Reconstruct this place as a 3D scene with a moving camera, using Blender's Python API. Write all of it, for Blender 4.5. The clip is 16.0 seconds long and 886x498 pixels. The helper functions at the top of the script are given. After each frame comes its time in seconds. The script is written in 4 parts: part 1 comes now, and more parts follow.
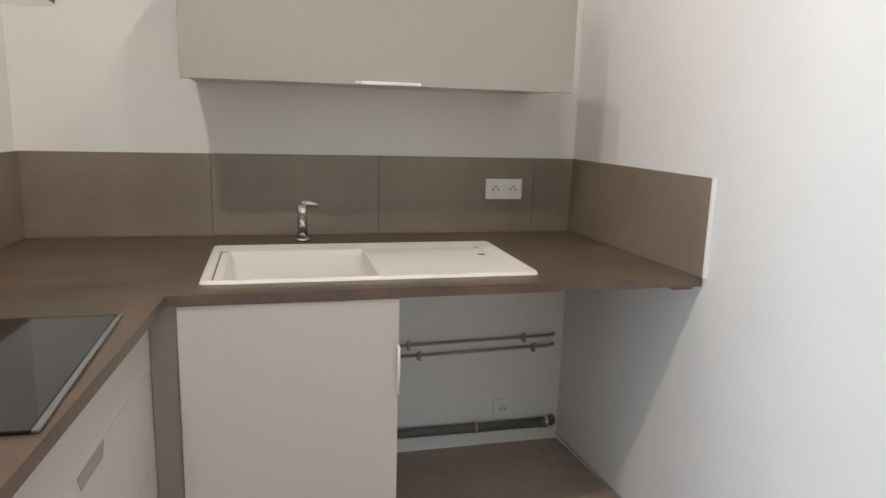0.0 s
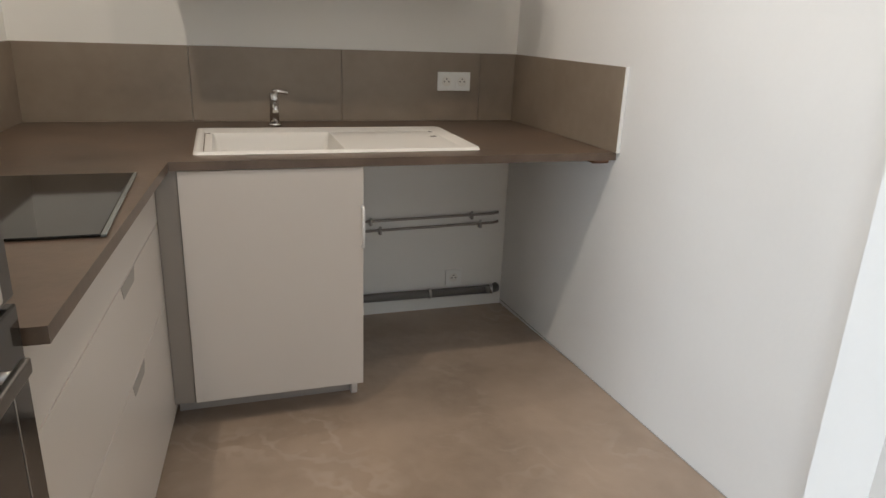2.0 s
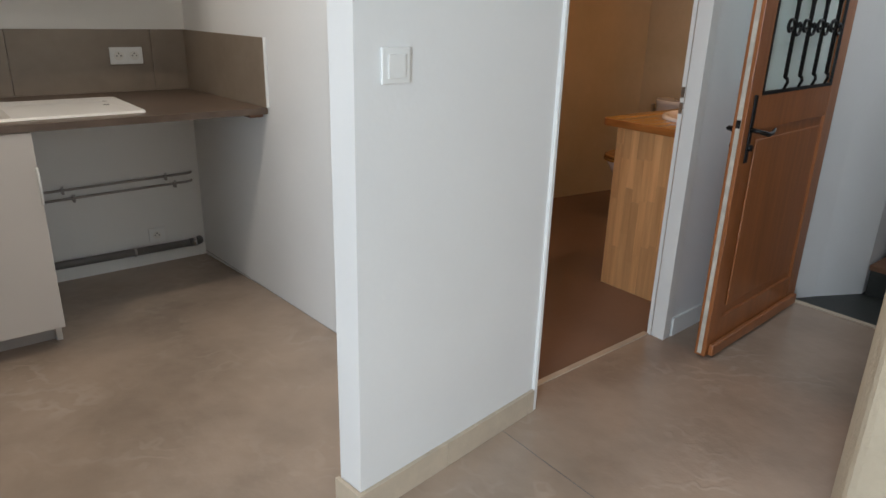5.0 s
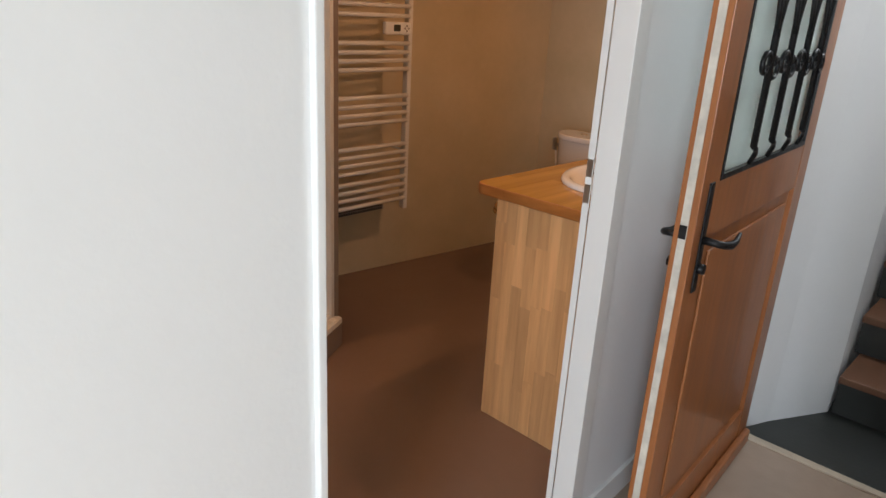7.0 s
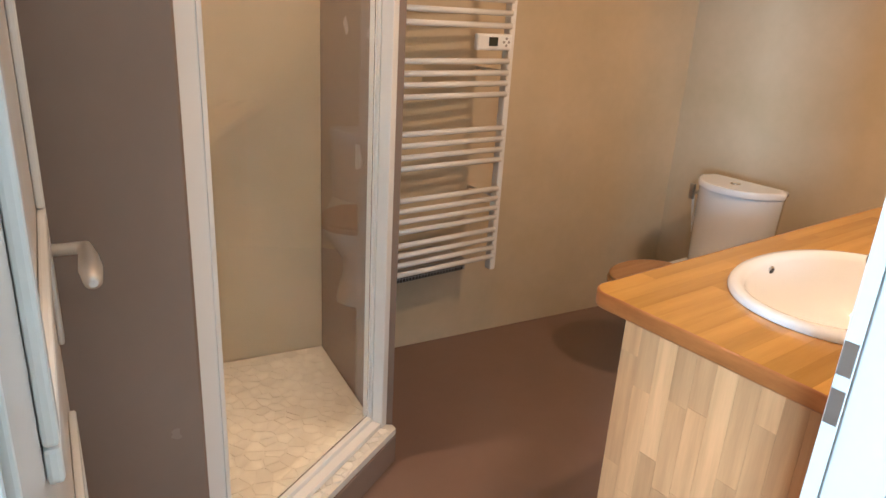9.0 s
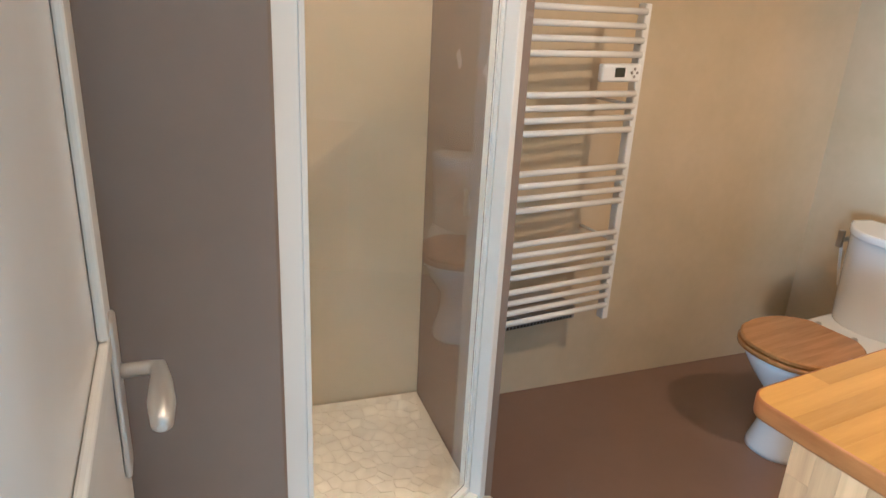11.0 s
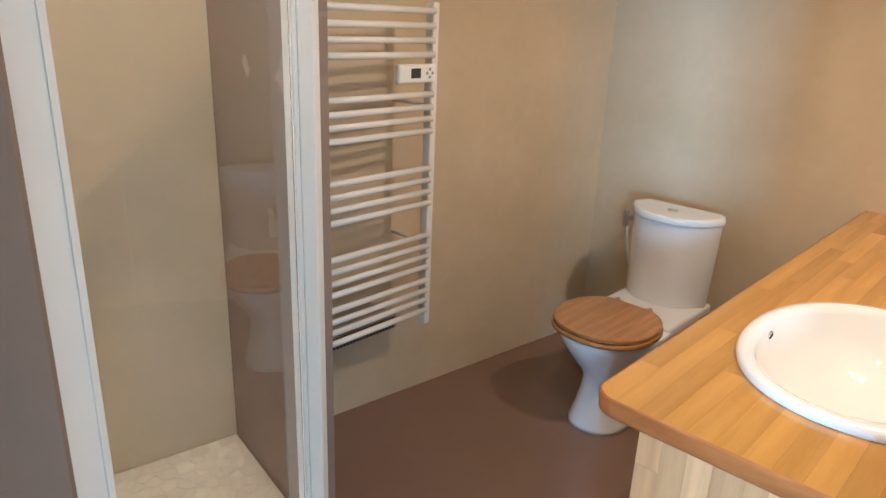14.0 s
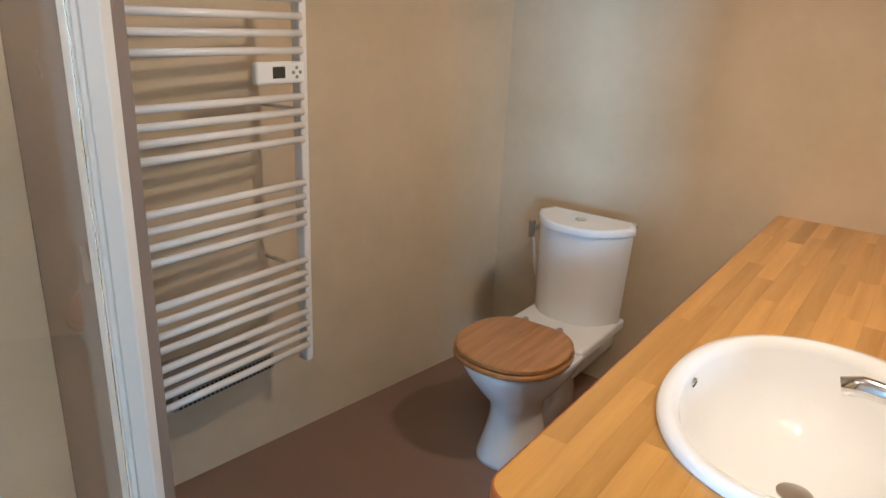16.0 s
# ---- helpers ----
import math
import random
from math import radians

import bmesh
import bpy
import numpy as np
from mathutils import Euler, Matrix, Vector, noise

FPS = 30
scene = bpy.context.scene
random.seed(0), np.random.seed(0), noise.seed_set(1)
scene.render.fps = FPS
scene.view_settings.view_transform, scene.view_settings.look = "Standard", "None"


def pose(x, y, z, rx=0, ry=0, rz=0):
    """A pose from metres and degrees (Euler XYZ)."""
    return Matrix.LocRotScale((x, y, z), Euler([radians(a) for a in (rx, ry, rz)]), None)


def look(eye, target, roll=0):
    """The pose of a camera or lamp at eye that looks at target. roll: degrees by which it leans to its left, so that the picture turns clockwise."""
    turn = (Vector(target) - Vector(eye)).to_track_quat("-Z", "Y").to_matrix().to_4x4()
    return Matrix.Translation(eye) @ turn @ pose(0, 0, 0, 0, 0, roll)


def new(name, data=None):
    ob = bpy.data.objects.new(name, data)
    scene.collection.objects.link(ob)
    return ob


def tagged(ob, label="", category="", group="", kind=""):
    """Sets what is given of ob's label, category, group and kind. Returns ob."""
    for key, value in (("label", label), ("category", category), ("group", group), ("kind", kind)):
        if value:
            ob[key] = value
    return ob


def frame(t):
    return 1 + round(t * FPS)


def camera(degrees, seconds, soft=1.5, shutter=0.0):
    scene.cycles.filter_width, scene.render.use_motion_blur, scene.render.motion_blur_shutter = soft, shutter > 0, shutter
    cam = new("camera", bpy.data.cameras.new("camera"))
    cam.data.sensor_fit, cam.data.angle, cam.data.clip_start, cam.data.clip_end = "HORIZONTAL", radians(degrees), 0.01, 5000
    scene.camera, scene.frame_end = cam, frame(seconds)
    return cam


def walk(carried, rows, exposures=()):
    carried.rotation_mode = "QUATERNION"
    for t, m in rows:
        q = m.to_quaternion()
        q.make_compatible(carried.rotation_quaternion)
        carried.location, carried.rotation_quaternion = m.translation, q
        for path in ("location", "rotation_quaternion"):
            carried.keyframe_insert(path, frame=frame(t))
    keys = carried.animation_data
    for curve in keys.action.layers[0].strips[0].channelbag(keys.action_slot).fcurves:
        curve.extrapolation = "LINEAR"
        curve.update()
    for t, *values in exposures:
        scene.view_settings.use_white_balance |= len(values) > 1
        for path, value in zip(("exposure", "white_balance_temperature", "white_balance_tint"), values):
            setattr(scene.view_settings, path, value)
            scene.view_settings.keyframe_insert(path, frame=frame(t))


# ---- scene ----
cam = camera(66.6, 16.0)
PATH = [
    (0, (-1.182, -2.522, 1.346), (-0.689, -0.622, 0.962), 1.7),
    (0.5, (-1.209, -2.596, 1.33), (-0.647, -0.725, 0.903), 1.9),
    (1, (-1.212, -2.667, 1.322), (-0.614, -0.829, 0.809), 2.1),
    (1.5, (-1.222, -2.753, 1.312), (-0.622, -0.938, 0.726), 2.2),
    (2, (-1.273, -2.908, 1.309), (-0.674, -1.107, 0.679), 2.3),
    (2.5, (-1.349, -3.165, 1.315), (-0.752, -1.365, 0.68), 2.3),
    (3, (-1.376, -3.386, 1.319), (-0.775, -1.593, 0.669), 2.4),
    (3.5, (-1.459, -3.57, 1.303), (-0.854, -1.78, 0.644), 2.5),
    (4, (-1.426, -3.71, 1.294), (-0.757, -1.948, 0.626), 1.8),
    (4.1, (-1.417, -3.725, 1.296), (-0.672, -1.996, 0.62), 1.8),
    (4.5, (-1.362, -3.724, 1.298), (-0.366, -2.125, 0.628), 1.8),
    (5, (-1.228, -3.633, 1.332), (-0.035, -2.176, 0.66), 1.6),
    (5.2, (-1.153, -3.603, 1.361), (0.092, -2.19, 0.69), 1.7),
    (7.3, (0.038, -2.81, 1.386), (1.41, -1.516, 0.718), 3.1),
    (7.5, (0.169, -2.716, 1.401), (1.529, -1.411, 0.731), 3.1),
    (8, (0.305, -2.553, 1.394), (1.589, -1.176, 0.718), 3.3),
    (8.5, (0.359, -2.455, 1.397), (1.584, -1.025, 0.723), 3.3),
    (9, (0.409, -2.387, 1.393), (1.564, -0.899, 0.718), 3.4),
    (9.5, (0.465, -2.319, 1.406), (1.47, -0.73, 0.725), 3.5),
    (9.7, (0.488, -2.296, 1.414), (1.432, -0.672, 0.729), 3.7),
    (11.8, (0.495, -2.095, 1.475), (1.427, -0.461, 0.796), 2.8),
    (12, (0.499, -2.083, 1.47), (1.49, -0.481, 0.796), 3.0),
    (12.5, (0.516, -2.061, 1.468), (1.641, -0.548, 0.801), 2.7),
    (13, (0.517, -2.041, 1.462), (1.752, -0.612, 0.803), 2.6),
    (13.5, (0.522, -2.032, 1.457), (1.838, -0.676, 0.804), 2.5),
    (14, (0.531, -2.029, 1.457), (1.925, -0.751, 0.806), 2.3),
    (14.5, (0.565, -2.016, 1.453), (2.038, -0.827, 0.805), 2.1),
    (15, (0.654, -1.979, 1.452), (2.164, -0.839, 0.804), 2.3),
    (15.5, (0.757, -1.948, 1.449), (2.29, -0.84, 0.8), 2.4),
    (16, (0.83, -1.907, 1.445), (2.374, -0.815, 0.793), 2.6),
]
EXPOSURES = [(0, 0.06, 6100, 10), (2.5, -0.25, 6450, 10), (4, -0.4, 6400, 10), (5.2, -0.42, 6200, 9), (7.3, 0.36, 6400, 11), (8.0, 0.76, 6200, 11), (8.5, 1.04, 5750, 7), (9.5, 1.5, 4100, -11), (12, 1.6, 4200, -10), (16, 1.35, 3950, -11)]
walk(cam, [(t, look(eye, at, roll)) for t, eye, at, roll in PATH], EXPOSURES)

# ---- light ----
world = bpy.data.worlds.new("world")
scene.world = world
world.use_nodes = True
wn = world.node_tree.nodes
sky = wn.new("ShaderNodeTexSky")
sky.sky_type, sky.sun_disc, sky.sun_elevation, sky.sun_rotation = "NISHITA", False, radians(35), radians(200)
world.node_tree.links.new(sky.outputs[0], wn["Background"].inputs[0])
wn["Background"].inputs[1].default_value = 0.12


def lamp(name, kind, m, energy, color, size, size_y=0.0, angle=2.6, blend=0.6):
    data = bpy.data.lights.new(name, kind)
    data.energy, data.color = energy, color
    if kind == "AREA":
        data.shape, data.size, data.size_y = "RECTANGLE", size, size_y or size
    else:
        data.shadow_soft_size = size
    if kind == "SPOT":
        data.spot_size, data.spot_blend = angle, blend
    ob = new(name, data)
    ob.matrix_world = m
    return ob


WARM, BATH_WARM, DAY = (1.0, 0.86, 0.71), (1.0, 0.535, 0.27), (0.81, 0.91, 1.0)
# recessed ceiling lamps of the kitchen
for sx, sy, power in ((-1.70, -1.68, 52), (-0.7, -1.72, 28), (-0.7, -0.57, 26)):
    lamp("ceiling_lamp", "SPOT", look((sx, sy, 2.95), (sx, sy, 0)), power, WARM, 0.015, angle=2.5, blend=0.6)
# recessed spots over the bathroom
for sx, sy, power in ((1.0, -1.65, 13.5), (1.0, -0.75, 32)):
    lamp("bathroom_spot", "SPOT", look((sx, sy, 2.94), (sx, sy, 0)), power, BATH_WARM, 0.035, angle=2.6)
# wall lamp over the washbasin
lamp("washbasin_lamp", "SPOT", look((2.3, -1.96, 2.1), (2.2, -1.0, 0.0)), 23, BATH_WARM, 0.03, angle=2.5, blend=0.8)
# daylight in the living room's window openings
lamp("window_light", "AREA", look((-3.24, -4.35, 1.35), (0.6, -2.6, 1.0)), 108, DAY, 0.8, 1.3)
# second opening is assumed and unseen; its lamp is fill for the niche
lamp("window_light", "AREA", look((-0.9, -6.24, 1.35), (-0.9, 0, 0.5)), 16, DAY, 1.6, 2.0)
# added fill high in the stairwell, aimed at the hall; no source seen
lamp("stairwell_fill", "AREA", look((2.75, -2.8, 2.25), (0.9, -2.3, 0.7)), 12, (0.95, 0.98, 1.0), 0.6, 0.5)


# ---- materials ----
def mat(name, color, rough=0.5, metal=0.0, vary=0.08, scale=6.0, grain=60.0, bump=0.05, rand=0.0, spec=0.5, coat=0.0, stretch=(1, 1, 1), mottle=0.0, tint=None):
    """A node material: a base colour that drifts at two scales, roughness that drifts with it, and fine relief."""
    m = bpy.data.materials.new(name)
    m.use_nodes = True
    nt = m.node_tree
    n, l = nt.nodes, nt.links
    b = n["Principled BSDF"]
    b.inputs["Metallic"].default_value = metal
    b.inputs["Specular IOR Level"].default_value = spec
    b.inputs["Coat Weight"].default_value = coat
    tc = n.new("ShaderNodeTexCoord")
    mp = n.new("ShaderNodeMapping")
    mp.inputs["Scale"].default_value = stretch
    mp.inputs["Location"].default_value = (0.37, 0.53, 0.29)
    l.new(tc.outputs["Object"], mp.inputs[0])
    if rand:
        info = n.new("ShaderNodeObjectInfo")
        sh = n.new("ShaderNodeMath")
        sh.operation = "MULTIPLY"
        sh.inputs[1].default_value = 37.0
        l.new(info.outputs["Random"], sh.inputs[0])
        l.new(sh.outputs[0], mp.inputs["Location"])
    big = n.new("ShaderNodeTexNoise")
    big.inputs["Scale"].default_value, big.inputs["Detail"].default_value = scale, 5
    fine = n.new("ShaderNodeTexNoise")
    fine.inputs["Scale"].default_value, fine.inputs["Detail"].default_value = grain, 3
    l.new(mp.outputs[0], big.inputs[0])
    l.new(mp.outputs[0], fine.inputs[0])
    mix = n.new("ShaderNodeMix")
    mix.data_type = "RGBA"
    dark = [c * (1 - vary) for c in color]
    lite = [min(1, c * (1 + vary)) for c in (tint or color)]
    mix.inputs[6].default_value, mix.inputs[7].default_value = (*dark, 1), (*lite, 1)
    add = n.new("ShaderNodeMath")
    add.operation = "MULTIPLY_ADD"
    add.inputs[1].default_value = 0.35
    l.new(fine.outputs["Fac"], add.inputs[0])
    ramp = n.new("ShaderNodeMapRange")
    ramp.inputs["From Min"].default_value, ramp.inputs["From Max"].default_value = 0.3, 0.7
    l.new(big.outputs["Fac"], ramp.inputs[0])
    sc = n.new("ShaderNodeMath")
    sc.operation = "MULTIPLY"
    sc.inputs[1].default_value = 0.65
    l.new(ramp.outputs[0], sc.inputs[0])
    l.new(sc.outputs[0], add.inputs[2])
    l.new(add.outputs[0], mix.inputs[0])
    col = mix.outputs[2]
    if mottle:
        sm = n.new("ShaderNodeTexNoise")
        sm.inputs["Scale"].default_value, sm.inputs["Detail"].default_value, sm.inputs["Distortion"].default_value = mottle * 0.35, 6, 0.3
        l.new(mp.outputs[0], sm.inputs[0])
        mr2 = n.new("ShaderNodeMapRange")
        mr2.inputs["From Min"].default_value, mr2.inputs["From Max"].default_value, mr2.inputs["To Max"].default_value = 0.40, 0.72, 0.7
        l.new(sm.outputs["Fac"], mr2.inputs[0])
        mx2 = n.new("ShaderNodeMix")
        mx2.data_type = "RGBA"
        mx2.inputs[7].default_value = (*[min(1, c * 1.36) for c in color], 1)
        l.new(mr2.outputs[0], mx2.inputs[0])
        l.new(col, mx2.inputs[6])
        col = mx2.outputs[2]
    if rand:
        hsv = n.new("ShaderNodeHueSaturation")
        mr = n.new("ShaderNodeMapRange")
        mr.inputs["To Min"].default_value, mr.inputs["To Max"].default_value = 1 - rand, 1 + rand
        l.new(info.outputs["Random"], mr.inputs[0])
        l.new(mr.outputs[0], hsv.inputs["Value"])
        l.new(col, hsv.inputs["Color"])
        col = hsv.outputs[0]
    l.new(col, b.inputs["Base Color"])
    rr = n.new("ShaderNodeMapRange")
    rr.inputs["To Min"].default_value, rr.inputs["To Max"].default_value = max(0.02, rough * 0.85), min(1, rough * 1.15)
    l.new(big.outputs["Fac"], rr.inputs[0])
    l.new(rr.outputs[0], b.inputs["Roughness"])
    if bump:
        bp = n.new("ShaderNodeBump")
        bp.inputs["Strength"].default_value, bp.inputs["Distance"].default_value = bump, 0.01
        hgt = fine.outputs["Fac"]
        l.new(hgt, bp.inputs["Height"])
        l.new(bp.outputs[0], b.inputs["Normal"])
    return m


M_WALL = mat("white_wall_paint", (0.79, 0.78, 0.75), 0.6, vary=0.02, scale=1.6, grain=140, bump=0.06)
M_WALLR = mat("white_plaster", (0.80, 0.80, 0.79), 0.65, vary=0.03, scale=2.5, grain=60, bump=0.05)
M_CREAM = mat("cream_render", (0.55, 0.47, 0.35), 0.85, vary=0.1, scale=7, grain=40, bump=0.6)
M_CEIL = mat("ceiling_paint", (0.8, 0.8, 0.78), 0.8, vary=0.02)
M_FLOOR = mat("waxed_concrete", (0.34, 0.26, 0.198), 0.25, vary=0.2, scale=2.2, grain=18, bump=0.22, mottle=9, tint=(0.375, 0.29, 0.225))
def trowel(m, lift):
    """Fine curved trowel scratches, gathered in patches, a little paler and proud of the floor."""
    n, l = m.node_tree.nodes, m.node_tree.links
    b = n["Principled BSDF"]
    tc = n.new("ShaderNodeTexCoord")
    wave = n.new("ShaderNodeTexWave")
    wave.wave_type, wave.bands_direction = "BANDS", "DIAGONAL"
    for key, value in (("Scale", 4.0), ("Distortion", 14.0), ("Detail", 2.5), ("Detail Scale", 1.6), ("Detail Roughness", 0.55)):
        wave.inputs[key].default_value = value
    l.new(tc.outputs["Object"], wave.inputs[0])
    line = n.new("ShaderNodeMapRange")
    line.inputs["From Min"].default_value, line.inputs["From Max"].default_value = 0.55, 1.0
    l.new(wave.outputs["Fac"], line.inputs[0])
    patch = n.new("ShaderNodeTexNoise")
    patch.inputs["Scale"].default_value, patch.inputs["Detail"].default_value = 2.6, 4
    l.new(tc.outputs["Object"], patch.inputs[0])
    where = n.new("ShaderNodeMapRange")
    where.inputs["From Min"].default_value, where.inputs["From Max"].default_value = 0.5, 0.68
    l.new(patch.outputs["Fac"], where.inputs[0])
    both = n.new("ShaderNodeMath")
    both.operation = "MULTIPLY"
    l.new(line.outputs[0], both.inputs[0])
    l.new(where.outputs[0], both.inputs[1])
    amount = n.new("ShaderNodeMath")
    amount.operation = "MULTIPLY"
    amount.inputs[1].default_value = lift
    l.new(both.outputs[0], amount.inputs[0])
    mix = n.new("ShaderNodeMix")
    mix.data_type = "RGBA"
    mix.inputs[7].default_value = (0.62, 0.52, 0.43, 1)
    l.new(amount.outputs[0], mix.inputs[0])
    l.new(b.inputs["Base Color"].links[0].from_socket, mix.inputs[6])
    l.new(mix.outputs[2], b.inputs["Base Color"])
    bump = n.new("ShaderNodeBump")
    bump.inputs["Strength"].default_value, bump.inputs["Distance"].default_value = 0.25, 0.004
    l.new(both.outputs[0], bump.inputs["Height"])
    l.new(b.inputs["Normal"].links[0].from_socket, bump.inputs["Normal"])
    l.new(bump.outputs[0], b.inputs["Normal"])


trowel(M_FLOOR, 0.26)
M_BFLOOR = mat("brown_waxed_concrete", (0.235, 0.152, 0.112), 0.26, vary=0.07, scale=2.0, grain=30, bump=0.03)
M_BEIGE = mat("beige_limewash", (0.585, 0.488, 0.305), 0.36, vary=0.09, scale=2.6, grain=25, bump=0.03, tint=(0.63, 0.52, 0.36))
M_BROWN = mat("brown_smooth_render", (0.25, 0.188, 0.146), 0.26, vary=0.08, scale=3, grain=30, bump=0.02)
M_TILE = mat("taupe_stoneware", (0.222, 0.170, 0.125), 0.42, vary=0.2, scale=2.2, grain=22, bump=0.03, tint=(0.255, 0.208, 0.162))
M_TOP = mat("dark_stone_laminate", (0.098, 0.067, 0.047), 0.34, vary=0.25, scale=7, grain=50, bump=0.03, tint=(0.13, 0.09, 0.064))
M_FRONT = mat("white_laminate", (0.62, 0.575, 0.535), 0.34, vary=0.015, scale=2, grain=200, bump=0.01)
M_GREYIN = mat("grey_melamine", (0.27, 0.24, 0.215), 0.3, vary=0.03, scale=3, bump=0.01)
M_CABG = mat("pale_grey_laminate", (0.40, 0.365, 0.335), 0.4, vary=0.02, scale=2, bump=0.01)
M_SINK = mat("white_resin", (0.80, 0.775, 0.735), 0.35, vary=0.02, grain=300, bump=0.02)
M_CERAM = mat("white_glazed_ceramic", (0.86, 0.86, 0.85), 0.07, vary=0.01, bump=0.0, coat=0.3)
M_PLAST = mat("white_plastic", (0.82, 0.82, 0.80), 0.3, vary=0.01, bump=0.0)
M_ENAMEL = mat("white_enamel", (0.82, 0.80, 0.76), 0.25, vary=0.02, bump=0.0)
M_CHROME = mat("chrome", (0.8, 0.8, 0.8), 0.12, metal=1.0, vary=0.03, bump=0.0)
M_STEEL = mat("brushed_steel", (0.50, 0.49, 0.47), 0.34, metal=1.0, vary=0.06, scale=8, stretch=(1, 0.1, 8), bump=0.02)
M_COPPER = mat("grey_painted_copper", (0.34, 0.31, 0.285), 0.4, metal=0.3, vary=0.12, scale=12, bump=0.05)
M_PVC = mat("grey_pvc", (0.16, 0.15, 0.142), 0.4, vary=0.08, scale=9, bump=0.02)
M_BLKGLASS = mat("black_ceramic_glass", (0.012, 0.013, 0.013), 0.05, vary=0.1, bump=0.0)
M_HOBEDGE = mat("grey_glass_edge", (0.16, 0.175, 0.17), 0.12, vary=0.1, bump=0.0)
M_OVGLASS = mat("dark_oven_glass", (0.03, 0.028, 0.026), 0.06, vary=0.1, bump=0.0)
M_BLUEST = mat("blued_steel", (0.08, 0.10, 0.13), 0.3, metal=0.6, vary=0.1, bump=0.0)
M_BLACK = mat("black_iron", (0.014, 0.014, 0.015), 0.42, metal=0.4, vary=0.3, scale=30, bump=0.15)
M_DARK = mat("dark_gap", (0.02, 0.018, 0.016), 0.7, bump=0.0)
M_GREYP = mat("grey_moulding", (0.33, 0.31, 0.29), 0.45, vary=0.04, bump=0.0)
M_STAVE = mat("oiled_oak_stave", (0.45, 0.232, 0.037), 0.22, vary=0.13, scale=3, grain=45, bump=0.03, rand=0.2, stretch=(0.5, 8, 8), coat=0.2, tint=(0.54, 0.305, 0.058))
# the edge's oiled tone, with the shade on it put into the colour
M_EDGE = mat("shaded_oiled_edge", (0.33, 0.115, 0.026), 0.3, vary=0.2, scale=9, grain=60, bump=0.05, stretch=(1, 1, 5), tint=(0.40, 0.155, 0.04))
M_STAVEV = mat("pale_oak_stave", (0.58, 0.295, 0.12), 0.34, vary=0.16, scale=5, grain=45, bump=0.03, rand=0.15, stretch=(8, 8, 0.5), tint=(0.66, 0.37, 0.165))
M_SEAT = mat("varnished_pine", (0.37, 0.185, 0.05), 0.24, vary=0.16, scale=4, grain=30, bump=0.02, rand=0.12, stretch=(0.9, 9, 9), coat=0.3, tint=(0.47, 0.235, 0.075))
M_DOORW = mat("varnished_oak_door", (0.33, 0.115, 0.036), 0.35, vary=0.18, scale=4, grain=40, bump=0.05, stretch=(9, 9, 0.6), coat=0.15, tint=(0.38, 0.145, 0.05))
M_STAIR = mat("dark_stair_wood", (0.16, 0.075, 0.04), 0.45, vary=0.2, scale=6, bump=0.05)
M_DKFLOOR = mat("dark_slate_floor", (0.03, 0.033, 0.03), 0.45, vary=0.2, scale=5, bump=0.1)
M_STONE = mat("travertine_skirting", (0.55, 0.46, 0.35), 0.55, vary=0.12, scale=14, grain=70, bump=0.1)
M_PEBBLE = mat("pale_marble_chip", (0.81, 0.765, 0.665), 0.35, vary=0.12, scale=22, grain=60, bump=0.05, rand=0.08, tint=(0.84, 0.80, 0.71))
M_GROUT = mat("pale_grout", (0.73, 0.69, 0.60), 0.8, vary=0.1, scale=30, bump=0.1)
M_LCD = mat("dark_lcd", (0.05, 0.055, 0.045), 0.15, bump=0.0)
M_ALU = mat("satin_aluminium", (0.72, 0.71, 0.69), 0.38, metal=0.75, vary=0.04, bump=0.0)
M_PANEL = mat("dark_grey_enamel", (0.055, 0.05, 0.045), 0.32, vary=0.06, bump=0.0)
M_BAR = mat("dark_brushed_steel", (0.26, 0.25, 0.235), 0.3, metal=1.0, vary=0.06, scale=8, stretch=(1, 0.1, 8), bump=0.02)
M_WORN = mat("worn_white_paint_edge", (0.62, 0.58, 0.5), 0.5, vary=0.25, scale=25, grain=90, bump=0.15)


def glass(name, color, rough=0.0, clear=1.0):
    m = bpy.data.materials.new(name)
    m.use_nodes = True
    b = m.node_tree.nodes["Principled BSDF"]
    b.inputs["Base Color"].default_value = (*color, 1)
    b.inputs["Transmission Weight"].default_value, b.inputs["Roughness"].default_value, b.inputs["IOR"].default_value = clear, rough, 1.45
    return m


M_GLASS = glass("clear_glass", (0.95, 0.98, 0.97))
M_SHGLASS = glass("greenish_shower_glass", (0.95, 0.975, 0.955))
M_FROST = glass("frosted_glass", (0.86, 0.94, 0.90), 0.35, 0.55)


# ---- mesh helpers ----
def prism(bm, pts, z0, z1):
    lo = [bm.verts.new((x, y, z0)) for x, y in pts]
    hi = [bm.verts.new((x, y, z1)) for x, y in pts]
    k = len(pts)
    bm.faces.new(lo[::-1])
    bm.faces.new(hi)
    for i in range(k):
        bm.faces.new((lo[i], lo[(i + 1) % k], hi[(i + 1) % k], hi[i]))
    return bm


def box(x0, x1, y0, y1, z0, z1, bev=0.0, bm=None, seg=2):
    own = bmesh.new()
    prism(own, ((x0, y0), (x1, y0), (x1, y1), (x0, y1)), z0, z1)
    if bev:
        bmesh.ops.bevel(own, geom=own.edges[:], offset=bev, segments=seg, profile=0.5, affect="EDGES")
    if bm is None:
        return own
    tmp = bpy.data.meshes.new("tmp")
    own.to_mesh(tmp)
    own.free()
    bm.from_mesh(tmp)
    bpy.data.meshes.remove(tmp)
    return bm


